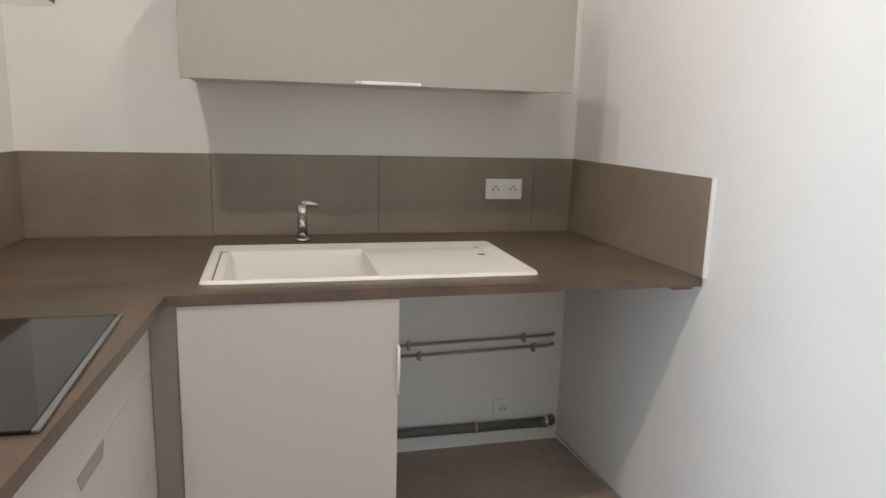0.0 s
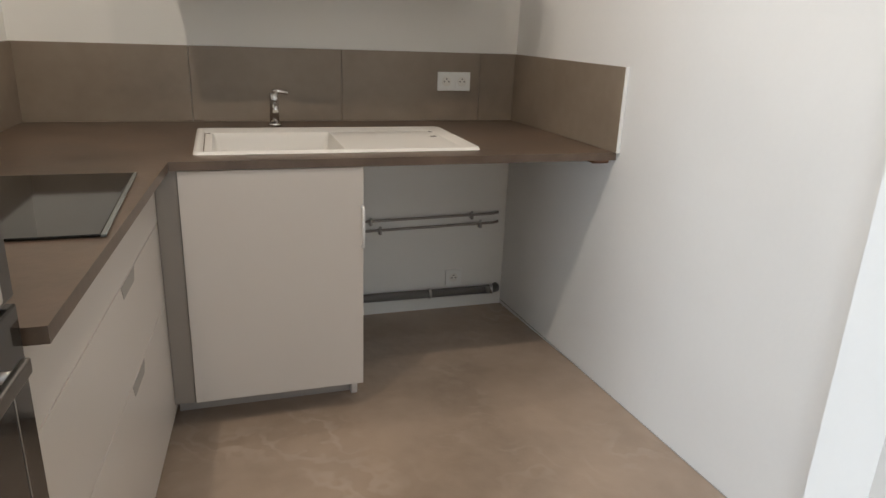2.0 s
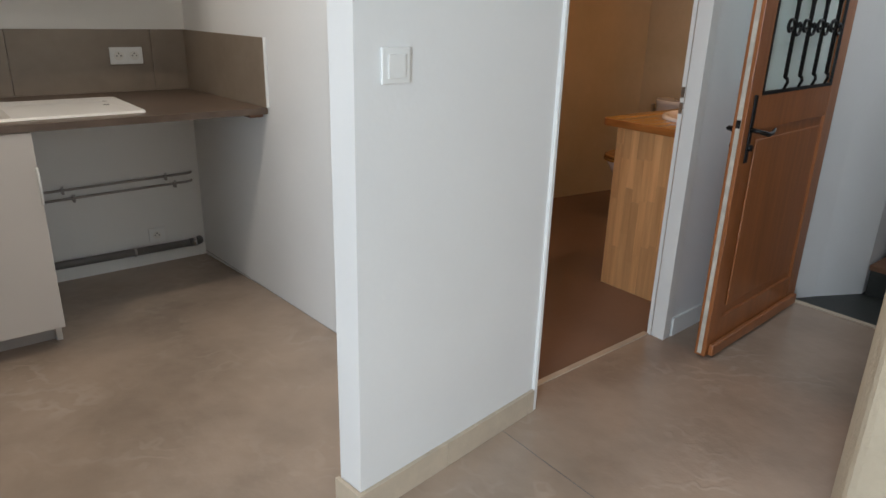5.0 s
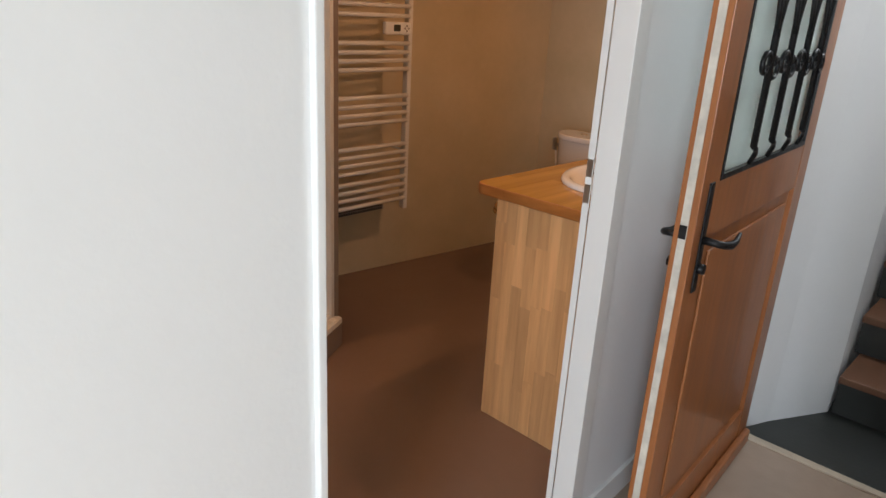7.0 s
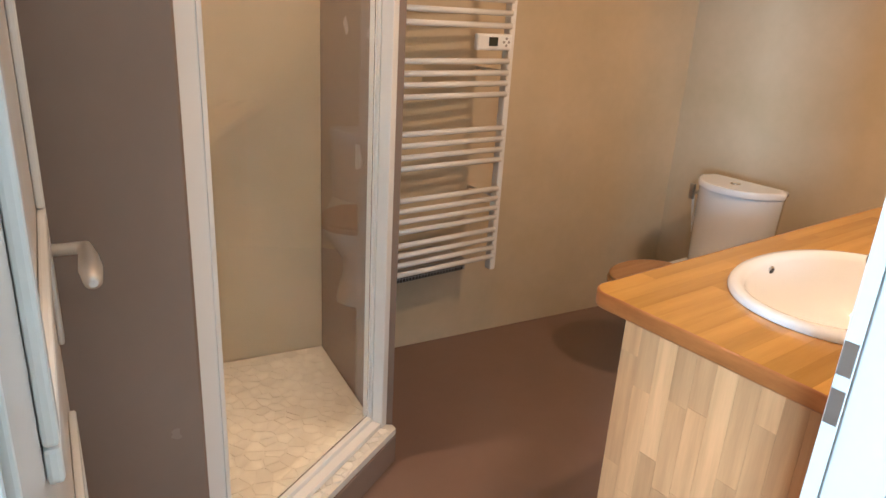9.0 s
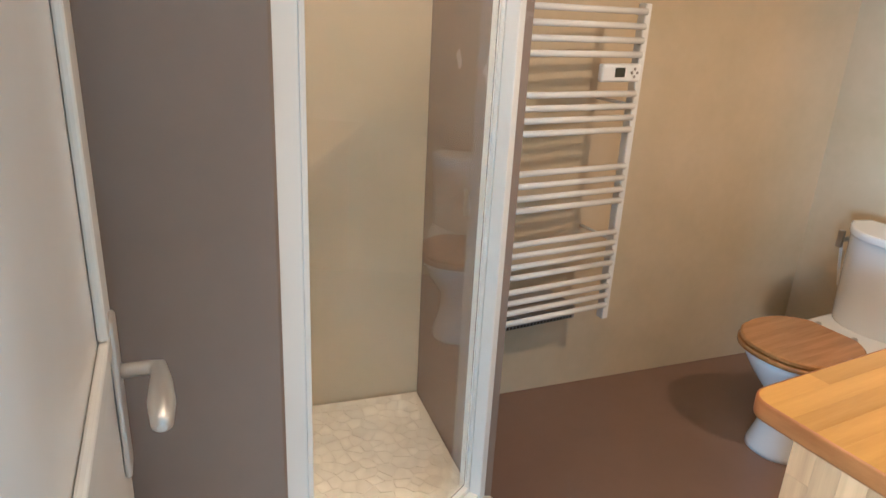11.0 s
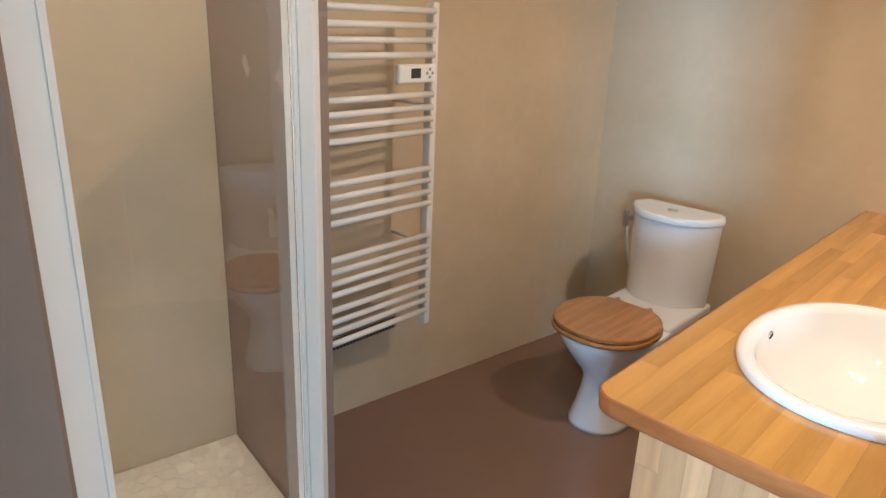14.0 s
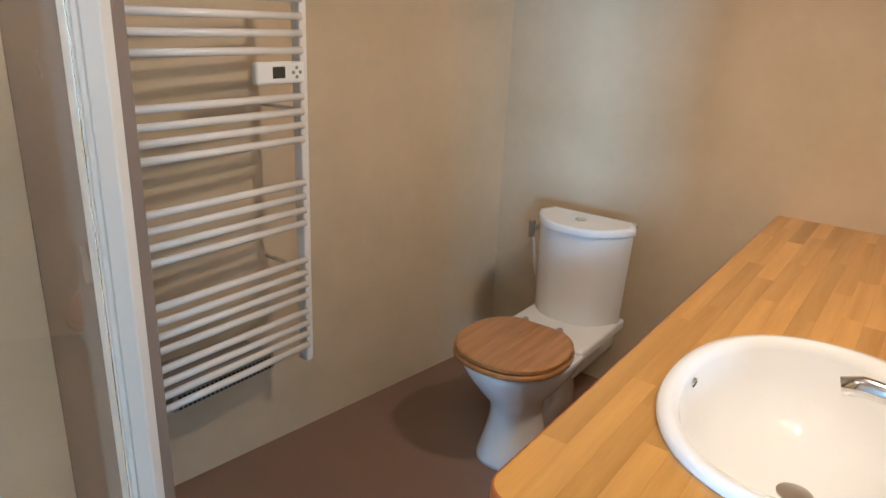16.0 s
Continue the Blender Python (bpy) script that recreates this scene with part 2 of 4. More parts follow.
def slab(pts, z0, z1, bev=0.0):
    bm = prism(bmesh.new(), pts, z0, z1)
    bmesh.ops.recalc_face_normals(bm, faces=bm.faces[:])
    if bev:
        bmesh.ops.bevel(bm, geom=bm.edges[:], offset=bev, segments=2, profile=0.5, affect="EDGES")
    return bm


def tube(points, r, n=12, cap=True, bm=None):
    bm = bm or bmesh.new()
    pts = [Vector(p) for p in points]
    rings = []
    up = None
    for i, p in enumerate(pts):
        d = ((pts[min(i + 1, len(pts) - 1)] - p).normalized() + (p - pts[max(i - 1, 0)]).normalized()).normalized()
        if up is None:
            up = d.orthogonal().normalized()
        a = (up - d * up.dot(d)).normalized()
        up = a
        b = d.cross(a)
        rr = r[i] if isinstance(r, (list, tuple)) else r
        rings.append([bm.verts.new(p + (a * math.cos(2 * math.pi * k / n) + b * math.sin(2 * math.pi * k / n)) * rr) for k in range(n)])
    for q, s in zip(rings, rings[1:]):
        for k in range(n):
            bm.faces.new((q[k], q[(k + 1) % n], s[(k + 1) % n], s[k])).smooth = True
    if cap:
        bm.faces.new(rings[0][::-1])
        bm.faces.new(rings[-1])
    return bm


def loft(rings, n=48, cap0=True, cap1=True, bm=None):
    """Rings of (z, cx, cy, rx, ry, power): superellipses stacked into a smooth skin."""
    bm = bm or bmesh.new()
    rows = []
    for z, cx, cy, rx, ry, pw in rings:
        row = []
        for k in range(n):
            a = 2 * math.pi * k / n
            c, s = math.cos(a), math.sin(a)
            row.append(bm.verts.new((cx + rx * math.copysign(abs(c) ** (2 / pw), c), cy + ry * math.copysign(abs(s) ** (2 / pw), s), z)))
        rows.append(row)
    for q, s in zip(rows, rows[1:]):
        for k in range(n):
            bm.faces.new((q[k], q[(k + 1) % n], s[(k + 1) % n], s[k])).smooth = True
    if cap0:
        bm.faces.new(rows[0][::-1])
    if cap1:
        bm.faces.new(rows[-1])
    bmesh.ops.recalc_face_normals(bm, faces=bm.faces[:])
    return bm


LAY = [Matrix.Identity(4)]     # how the space now being built is turned into the plan


def mesh_of(name, bm, material):
    me = bpy.data.meshes.new(name)
    bmesh.ops.transform(bm, matrix=LAY[0], verts=bm.verts[:])
    bmesh.ops.recalc_face_normals(bm, faces=bm.faces[:])
    bm.to_mesh(me)
    bm.free()
    me.materials.append(material)
    return me


def part(name, bm, material, parent=None, label=""):
    ob = new(name, mesh_of(name, bm, material))
    if parent is not None:
        ob.parent = parent
        ob.matrix_parent_inverse = parent.matrix_world.inverted()
    return tagged(ob, label)


def thing(name, at, label, category, group="", kind=""):
    ob = new(name)
    ob.empty_display_size = 0.05
    ob.location = LAY[0] @ Vector(at)
    bpy.context.view_layer.update()
    return tagged(ob, label, category, group, kind)


def structure(name, bm, material, label="", category=""):
    return tagged(part(name, bm, material), label, category, kind="structure")


BATH = pose(0.0234, -0.0395, 0, 0, 0, -0.669) @ Matrix.Diagonal((0.9807, 0.9807, 0.994, 1))

# ---- setting ----
H = 3.0
FX = lambda y: -1.432 + 0.0745 * (y + 0.83)      # front edge of the left worktop
RW = lambda y: 0.012 - 0.052 * y                 # kitchen's right wall
BW = lambda x: -0.165 - 0.125 * (x - 1.825)      # bathroom's far wall

def main_floor():
    """The floor's top falls by two centimetres towards the kitchen's back wall."""
    bm = slab(((-3.4, -6.4), (1.0, -6.4), (1.0, -3.3), (2.1, -3.0), (2.1, -2.1), (0.9, -2.125), (0.18, -2.16), (0.10, 0.14), (-2.3, 0.14), (-2.3, -2.5), (-3.4, -2.5)), -0.12, 0.0)
    bmesh.ops.bisect_plane(bm, geom=bm.verts[:] + bm.edges[:] + bm.faces[:], plane_co=(0, -0.74, 0), plane_no=(0, 1, 0))
    for v in bm.verts:
        if v.co.y > 0 and v.co.z > -0.05:
            v.co.z = -0.024
    structure("floor", bm, M_FLOOR, "taupe waxed concrete floor with trowel marks", "floor")


main_floor()
structure("bathroom_floor", slab(((0.1805, -2.1595), (0.9, -2.1245), (2.1, -2.0995), (3.6, -2.095), (3.6, 0.2), (0.1805, 0.2)), -0.12, -0.001), M_BFLOOR, "dark brown polished waxed concrete bathroom floor", "floor")
structure("ceiling", slab(((-3.5, -6.5), (3.7, -6.5), (3.7, 0.3), (-3.5, 0.3)), H, H + 0.1), M_CEIL, "plain white ceiling", "ceiling")
structure("wall_kitchen_back", slab(((-2.3, 0.012), (RW(0) + 0.1, 0.012), (RW(0) + 0.1, 0.14), (-2.3, 0.14)), -0.06, H), M_WALL, "white painted kitchen wall", "wall")
structure("wall_kitchen_side", slab(((RW(0.011), 0.011), (RW(-2.2), -2.2), (RW(-2.2) + 0.09, -2.2), (RW(0.011) + 0.09, 0.011)), -0.06, H), M_WALLR, "white painted kitchen side wall", "wall")
structure("wall_kitchen_left", slab(((-2.0, 0.011), (-2.13, 0.011), (-2.25, -2.5), (-2.12, -2.5)), 0, H), M_WALL, "white painted wall behind the hob", "wall")
structure("wall_switch", slab(((-0.432, -2.338), (0.332, -2.2418), (0.332, -2.152), (-0.442, -2.248)), 0, H), M_WALLR, "short white painted wall with a light switch", "wall")
structure("wall_over_bathroom_door", slab(((0.333, -2.236), (1.245, -2.195), (1.24, -2.115), (0.333, -2.149)), 2.06, H), M_WALLR, "white wall above the bathroom door", "wall")
structure("wall_hall", slab(((1.246, -2.195), (2.2, -2.15), (2.2, -2.06), (1.246, -2.115)), 0, H), M_WALLR, "white hall wall behind the open entrance door", "wall")
LAY[0] = BATH
structure("wall_bathroom_front", slab(((2.201, -2.15), (3.6, -2.1), (3.6, -2.0), (2.201, -2.06)), 0, H), M_BEIGE, "beige bathroom wall behind the worktop", "wall")
structure("wall_bathroom_back", slab(((0.33, BW(0.33)), (3.6, BW(3.6)), (3.6, BW(3.6) + 0.1), (0.33, BW(0.33) + 0.1)), 0, H), M_BEIGE, "beige limewashed bathroom wall behind the radiator", "wall")
structure("wall_bathroom_end", slab(((3.385, -2.1), (3.49, -2.1), (3.49, -0.3), (3.385, -0.3)), 0, H), M_BEIGE, "beige limewashed bathroom wall behind the toilet", "wall")
LAY[0] = Matrix.Identity(4)
# living room out of view: assumed walls round the window openings
structure("wall_living_left", slab(((-3.4, -6.4), (-3.3, -6.4), (-3.3, -5.4), (-3.4, -5.4)), 0, H), M_WALL, "white living room wall", "wall")
structure("wall_living_left_far", slab(((-3.4, -3.8), (-3.3, -3.8), (-3.3, -2.5), (-3.4, -2.5)), 0, H), M_WALL, "white living room wall", "wall")
structure("wall_living_left_head", slab(((-3.4, -5.4), (-3.3, -5.4), (-3.3, -3.8), (-3.4, -3.8)), 2.3, H), M_WALL, "white wall above a window", "wall")
structure("wall_living_back_left", slab(((-3.4, -6.5), (-1.7, -6.5), (-1.7, -6.4), (-3.4, -6.4)), 0, H), M_WALL, "white living room wall", "wall")
structure("wall_living_back_right", slab(((-0.1, -6.5), (1.1, -6.5), (1.1, -6.4), (-0.1, -6.4)), 0, H), M_WALL, "white living room wall", "wall")
structure("wall_living_back_head", slab(((-1.7, -6.5), (-0.1, -6.5), (-0.1, -6.4), (-1.7, -6.4)), 2.3, H), M_WALL, "white wall above a window", "wall")
structure("wall_beside_kitchen", slab(((-3.4, -2.5), (-2.15, -2.5), (-2.15, -2.4), (-3.4, -2.4)), 0, H), M_WALL, "white wall beside the kitchen column", "wall")
structure("wall_pier", slab(((0.5, -3.19), (0.6, -3.13), (2.1, -2.87), (2.1, -3.0), (0.72, -3.25), (0.97, -6.4), (0.85, -6.4)), 0, H, 0.02), M_CREAM, "cream rough rendered wall corner", "wall")
structure("stairwell_floor", slab(((2.101, -2.9), (4.2, -4.4), (4.2, -2.0), (3.61, -2.0), (2.2, -2.12), (2.101, -2.12)), -0.14, -0.02), M_DKFLOOR, "dark slate floor of the stairwell", "floor")
structure("wall_stairwell", slab(((2.12, -2.285), (2.3, -2.36), (2.55, -2.495), (4.1, -2.37), (4.1, -2.12), (2.202, -2.16), (2.12, -2.16)), -0.1, H), M_WALLR, "white plaster stairwell wall", "wall")
structure("wall_stairwell_end", slab(((4.1, -4.4), (4.2, -4.4), (4.2, -2.12), (4.1, -2.12)), -0.1, H), M_WALLR, "white plaster stairwell wall", "wall")
structure("wall_stairwell_near", slab(((2.11, -3.0), (2.3, -4.5), (4.2, -4.5), (4.2, -4.4), (2.4, -4.4), (2.2, -3.0)), -0.1, H), M_WALLR, "white plaster stairwell wall", "wall")

# ---- kitchen ----
def worktop():
    t = thing("worktop", (-1.0, -0.4, 0.87), "dark brown stone-look L-shaped kitchen worktop", "worktop")
    # laid around the sink's cut-out
    x0, x1, y0, y1 = -1.335, -0.455, -0.70, -0.245
    bm = bmesh.new()
    for a, b, c, d in ((-2.0, x0, -0.83, 0.0), (x1, 0.0, -0.83, 0.0), (x0, x1, -0.83, y0), (x0, x1, y1, 0.0)):
        prism(bm, ((a, c), (b, c), (b, d), (a, d)), 0.875, 0.902)
    prism(bm, ((0.0, -0.83), (RW(-0.83) - 0.002, -0.83), (RW(0) - 0.002, 0.0), (0.0, 0.0)), 0.875, 0.902)
    prism(bm, ((-2.06, -1.955), (FX(-1.955), -1.955), (FX(-0.83), -0.83), (-2.0, -0.83)), 0.875, 0.902)
    bmesh.ops.remove_doubles(bm, verts=bm.verts[:], dist=0.0005)
    part("top", bm, M_TOP, t)
    part("bracket", box(-0.02, 0.045, -0.80, -0.72, 0.858, 0.8745, 0.003), M_STAIR, t, "small wooden support under the worktop")
    return t


worktop()


def splash_tiles():
    xs = (-2.0, -1.385, -0.785, -0.165, 0.0125)
    t = thing("splashback", (-1.0, 0.005, 0.9), "taupe stoneware splashback of large tiles", "splashback", kind="structure")
    for a, b in zip(xs, xs[1:]):
        part("tile", box(a + 0.0007, b - 0.0007, 0.0005, 0.0118, 0.9025, 1.196, 0.001), M_TILE, t)
    part("tile", slab(((RW(0) - 0.0115, -0.001), (RW(-0.84) - 0.0115, -0.84), (RW(-0.84) - 0.0005, -0.84), (RW(0) - 0.0005, -0.001)), 0.9025, 1.196, 0.001), M_TILE, t)
    part("tile", slab(((-1.988, 0.0), (-1.9995, 0.0), (-2.1, -1.95), (-2.088, -1.95)), 0.9025, 1.196, 0.001), M_TILE, t)
    part("edge_trim", slab(((RW(-0.84) - 0.013, -0.848), (RW(-0.84) - 0.0005, -0.848), (RW(-0.84) - 0.0005, -0.8405), (RW(-0.84) - 0.013, -0.8405)), 0.903, 1.198, 0.001), M_PLAST, t, "white tile edge trim")


splash_tiles()
structure("floor_joint", slab(((RW(-0.0) - 0.003, 0.0), (RW(-2.2) - 0.003, -2.2), (RW(-2.2) - 0.0006, -2.2), (RW(0) - 0.0006, 0.0)), 0.0004, 0.0025), M_GREYP, "dark open joint between floor and wall", "joint")


structure("floor_crack", slab(((0.1629, -2.2720), (0.1369, -2.9662), (0.1391, -2.9662), (0.1651, -2.2720)), 0.0003, 0.0009), M_PVC, "thin dark shrinkage crack in the waxed floor", "crack")


def rect_loop(x0, x1, y0, y1, z, r, n=5):
    out = []
    for cx, cy, a0 in ((x1 - r, y1 - r, 0), (x0 + r, y1 - r, 90), (x0 + r, y0 + r, 180), (x1 - r, y0 + r, 270)):
        for i in range(n + 1):
            a = radians(a0 + 90 * i / n)
            out.append((cx + r * math.cos(a), cy + r * math.sin(a), z))
    return out


def bridge(bm, loops, close=True):
    rows = [[bm.verts.new(p) for p in lp] for lp in loops]
    for q, s in zip(rows, rows[1:]):
        k = len(q)
        for i in range(k):
            bm.faces.new((q[i], q[(i + 1) % k], s[(i + 1) % k], s[i])).smooth = True
    if close:
        bm.faces.new(rows[-1])
    return rows


def sink():
    t = thing("kitchen_sink", (-0.9, -0.48, 0.902), "white resin inset sink with basin and drainer", "sink")
    X0, X1, Y0, Y1, Z = -1.367, -0.425, -0.738, -0.235, 0.912
    bx0, bx1, by0, by1 = -1.312, -0.885, -0.70, -0.29
    bm = bmesh.new()
    # outer edge, up and over the rim to the basin
    outer = rect_loop(X0, X1, Y0, Y1, 0.9025, 0.02)
    rim = rect_loop(X0 + 0.004, X1 - 0.004, Y0 + 0.004, Y1 - 0.004, Z, 0.02)
    rows = bridge(bm, [outer, rim], close=False)
    step = rect_loop(X0 + 0.022, X1 - 0.014, Y0 + 0.012, Y1 - 0.014, Z, 0.02)
    low = rect_loop(X0 + 0.03, X1 - 0.045, Y0 + 0.016, Y1 - 0.05, Z - 0.012, 0.018)
    bridge(bm, [rim, step, low], close=False)
    # plate between the recess and the basin
    L = Z - 0.012
    for a, b, c, d in ((X0 + 0.048, bx0, Y0 + 0.016, Y1 - 0.05), (bx1, X1 - 0.063, Y0 + 0.016, Y1 - 0.05), (bx0, bx1, Y0 + 0.016, by0), (bx0, bx1, by1, Y1 - 0.05)):
        bm.faces.new([bm.verts.new(p) for p in ((a, c, L), (b, c, L), (b, d, L), (a, d, L))])
    for s in (X0 + 0.03, X1 - 0.063):
        bm.faces.new([bm.verts.new(p) for p in ((s, Y0 + 0.03, L), (s + 0.018, Y0 + 0.03, L), (s + 0.018, Y1 - 0.064, L), (s, Y1 - 0.064, L))])
    b0 = rect_loop(bx0, bx1, by0, by1, L, 0.006)
    b1 = rect_loop(bx0 + 0.006, bx1 - 0.006, by0 + 0.006, by1 - 0.006, L - 0.02, 0.02)
    b2 = rect_loop(bx0 + 0.016, bx1 - 0.012, by0 + 0.016, by1 - 0.016, L - 0.17, 0.03)
    b3 = rect_loop(bx0 + 0.05, bx1 - 0.05, by0 + 0.05, by1 - 0.05, L - 0.185, 0.03)
    bridge(bm, [b0, b1, b2, b3])
    bmesh.ops.remove_doubles(bm, verts=bm.verts[:], dist=0.0004)
    body = part("basin", bm, M_SINK, t)
    # plain dark slot in place of the sink's small text badge
    part("overflow", box(-0.515, -0.492, -0.425, -0.411, L + 0.0002, L + 0.0012), M_DARK, t, "small dark text badge")
    part("drain", tube(((-1.1, -0.48, L - 0.1845), (-1.1, -0.48, L - 0.181)), 0.042, 24), M_CHROME, t, "chrome drain")


sink()


def tap():
    t = thing("kitchen_tap", (-1.075, -0.13, 0.902), "short chrome kitchen mixer tap behind the sink", "tap")
    x, y = -1.075, -0.125
    part("base", tube(((x, y, 0.902), (x, y, 0.91), (x, y, 0.914)), [0.026, 0.026, 0.02], 20), M_CHROME, t)
    part("body", tube(((x, y, 0.914), (x, y, 1.0), (x, y, 1.03)), [0.018, 0.017, 0.017], 20), M_CHROME, t)
    part("spout", tube(((x, y, 0.99), (x - 0.004, y - 0.05, 1.0), (x - 0.006, y - 0.13, 0.995), (x - 0.006, y - 0.145, 0.975)), [0.012, 0.011, 0.011, 0.011], 14), M_CHROME, t)
    part("lever", tube(((x, y, 1.03), (x + 0.02, y - 0.005, 1.038), (x + 0.055, y - 0.01, 1.03)), [0.016, 0.009, 0.006], 14), M_CHROME, t)


tap()


def double_socket():
    t = thing("double_socket", (-0.288, 0.0, 1.075), "white double wall socket on the tiled splashback", "socket")
    part("plate", box(-0.364, -0.212, -0.008, 0.0, 1.033, 1.114, 0.004), M_PLAST, t)
    for cx in (-0.324, -0.252):
        part("insert", box(cx - 0.03, cx + 0.03, -0.0105, -0.0082, 1.043, 1.104, 0.001), M_PLAST, t)
        well = part("socket_well", tube(((cx, -0.0108, 1.0735), (cx, -0.0125, 1.0735)), 0.021, 24), M_ENAMEL, t)
        for dx, dz in ((-0.0095, 0.0), (0.0095, 0.0), (0.0, 0.011)):
            part("contact", tube(((cx + dx, -0.0126, 1.0735 + dz), (cx + dx, -0.0132, 1.0735 + dz)), 0.0032, 10), M_DARK, well)


double_socket()


def niche_socket():
    cx, cz = -0.245, 0.14
    t = thing("wall_socket", (cx, 0.012, cz), "white single wall socket under the worktop", "socket")
    part("plate", box(cx - 0.041, cx + 0.041, 0.004, 0.0118, cz - 0.041, cz + 0.041, 0.003), M_PLAST, t)
    well = part("socket_well", tube(((cx, 0.0038, cz), (cx, 0.002, cz)), 0.021, 24), M_ENAMEL, t)
    for dx, dz in ((-0.0095, 0.0), (0.0095, 0.0), (0.0, 0.011)):
        part("contact", tube(((cx + dx, 0.0018, cz + dz), (cx + dx, 0.0012, cz + dz)), 0.0034, 10), M_DARK, well)


niche_socket()


def pipes():
    for z, zr in ((0.448, 0.46), (0.402, 0.415)):
        t = thing("water_pipe", (-0.5, 0.0, z), "thin grey copper water pipe clipped to the wall", "pipe", "water pipes under the worktop")
        part("pipe", tube(((-1.4, -0.006, z - 0.012), (-0.06, -0.006, zr - 0.002), (-0.035, 0.0, zr), (-0.03, 0.012, zr)), 0.0062, 10), M_COPPER, t)
        for i, x in enumerate((-0.66, -0.17)):
            xx = x + (0.045 if z < 0.42 else 0)
            zz = z + (xx + 0.7) * 0.015
            clip = part("clip", box(xx - 0.006, xx + 0.006, -0.017, 0.0118, zz - 0.02, zz + 0.006, 0.002), M_COPPER, t)
            part("screw", tube(((xx, -0.008, zz + 0.006), (xx, -0.008, zz + 0.018)), 0.006, 8), M_STEEL, clip)
    t = thing("drain_pipe", (-0.5, -0.01, 0.05), "grey plastic waste pipe along the wall", "pipe")
    part("pipe", tube(((-1.4, -0.012, 0.078), (-0.06, -0.012, 0.07)), 0.02, 16), M_PVC, t)
    part("elbow", tube(((-0.085, -0.012, 0.07), (-0.05, -0.012, 0.071), (-0.025, -0.006, 0.072), (-0.02, 0.012, 0.072)), 0.022, 14), M_PVC, t)
    part("collar", tube(((-0.06, -0.012, 0.071), (-0.045, -0.014, 0.071)), 0.0245, 14), M_CHROME, t)
    part("clip", tube(((-0.375, -0.012, 0.072), (-0.363, -0.012, 0.072)), 0.024, 14), M_STEEL, t)


pipes()


def sink_unit():
    t = thing("sink_cabinet", (-1.12, -0.45, 0), "white laminate base cabinet with one plain door", "cabinet")
    part("side_panel", box(-0.874, -0.856, -0.804, -0.15, 0.098, 0.8745, 0.001), M_FRONT, t)
    part("side_panel", box(-1.411, -1.393, -0.804, -0.15, 0.098, 0.8745, 0.001), M_FRONT, t)
    part("bottom", box(-1.3925, -0.8745, -0.803, -0.15, 0.1, 0.118), M_FRONT, t)
    part("plinth", box(-1.475, -0.88, -0.69, -0.674, -0.01, 0.0975), M_CABG, t)
    door = part("door", box(-1.411, -0.856, -0.824, -0.8055, 0.1, 0.872, 0.0015), M_FRONT, t)
    part("handle", tube(((-0.859, -0.824, 0.742), (-0.859, -0.84, 0.739), (-0.859, -0.842, 0.68), (-0.859, -0.84, 0.611), (-0.859, -0.824, 0.608)), 0.005, 10), M_PLAST, door, "slim pale metal bow handle")
    part("filler", box(-1.4765, -1.412, -0.816, -0.8, 0.098, 0.8745, 0.001), M_GREYIN, t, "grey corner filler strip")
    part("foot", box(-0.8795, -0.857, -0.715, -0.675, -0.01, 0.0975, 0.002), M_FRONT, t)


sink_unit()


def upper_cabinet():
    t = thing("wall_cabinet", (-0.82, -0.19, 1.44), "pale grey horizontal wall cabinet with lift-up front", "cabinet")
    part("body", box(-1.425, -0.2, -0.37, 0.0115, 1.442, 1.885, 0.001), M_FRONT, t)
    f = part("front", box(-1.43, -0.2, -0.392, -0.372, 1.436, 1.885, 0.0015), M_CABG, t)
    part("handle", slab(((-0.905, -0.41), (-0.735, -0.41), (-0.715, -0.3925), (-0.925, -0.3925)), 1.437, 1.447, 0.002), M_PLAST, f, "white recessed grip")


upper_cabinet()


def left_unit():
    t = thing("drawer_cabinet", (-1.75, -1.3, 0), "white laminate drawer cabinet under the hob", "cabinet")
    F = lambda y: FX(y) - 0.047
    y0, y1 = -1.95, -0.70
    part("body", slab(((-2.05, y0), (F(y0) - 0.022, y0), (F(y1) - 0.022, y1), (-2.0, y1)), 0.06, 0.8745), M_FRONT, t)
    part("plinth", slab(((F(y0) - 0.07, y0), (F(y0) - 0.05, y0), (F(-0.69) - 0.05, -0.69), (F(-0.69) - 0.07, -0.69)), 0.0, 0.0595), M_GREYIN, t)
    for z0, z1, notch in ((0.062, 0.46, True), (0.463, 0.715, True), (0.718, 0.868, False)):
        d = slab(((F(y0 + 0.002) - 0.021, y0 + 0.002), (F(y0 + 0.002), y0 + 0.002), (F(y1) + 0.0, y1), (F(y1) - 0.021, y1)), z0, z1, 0.0012)
        front = part("drawer_front", d, M_FRONT, t)
        if notch:
            ym = -1.26
            # grey plate on the front stands in for the cut-out's shaded recess
            g = bmesh.new()
            vs = []
            for off in (-0.0005, 0.0015):
                vs.append([g.verts.new((F(yy) + off, yy, zz)) for yy, zz in ((ym - 0.075, z1 - 0.002), (ym - 0.06, z1 - 0.034), (ym + 0.06, z1 - 0.034), (ym + 0.075, z1 - 0.002))])
            g.faces.new(vs[1])
            g.faces.new(vs[0][::-1])
            for i in range(4):
                g.faces.new((vs[0][i], vs[0][(i + 1) % 4], vs[1][(i + 1) % 4], vs[1][i]))
            part("grip", g, M_GREYP, front, "grip cut-out, its shaded recess put in as a grey plate")


left_unit()


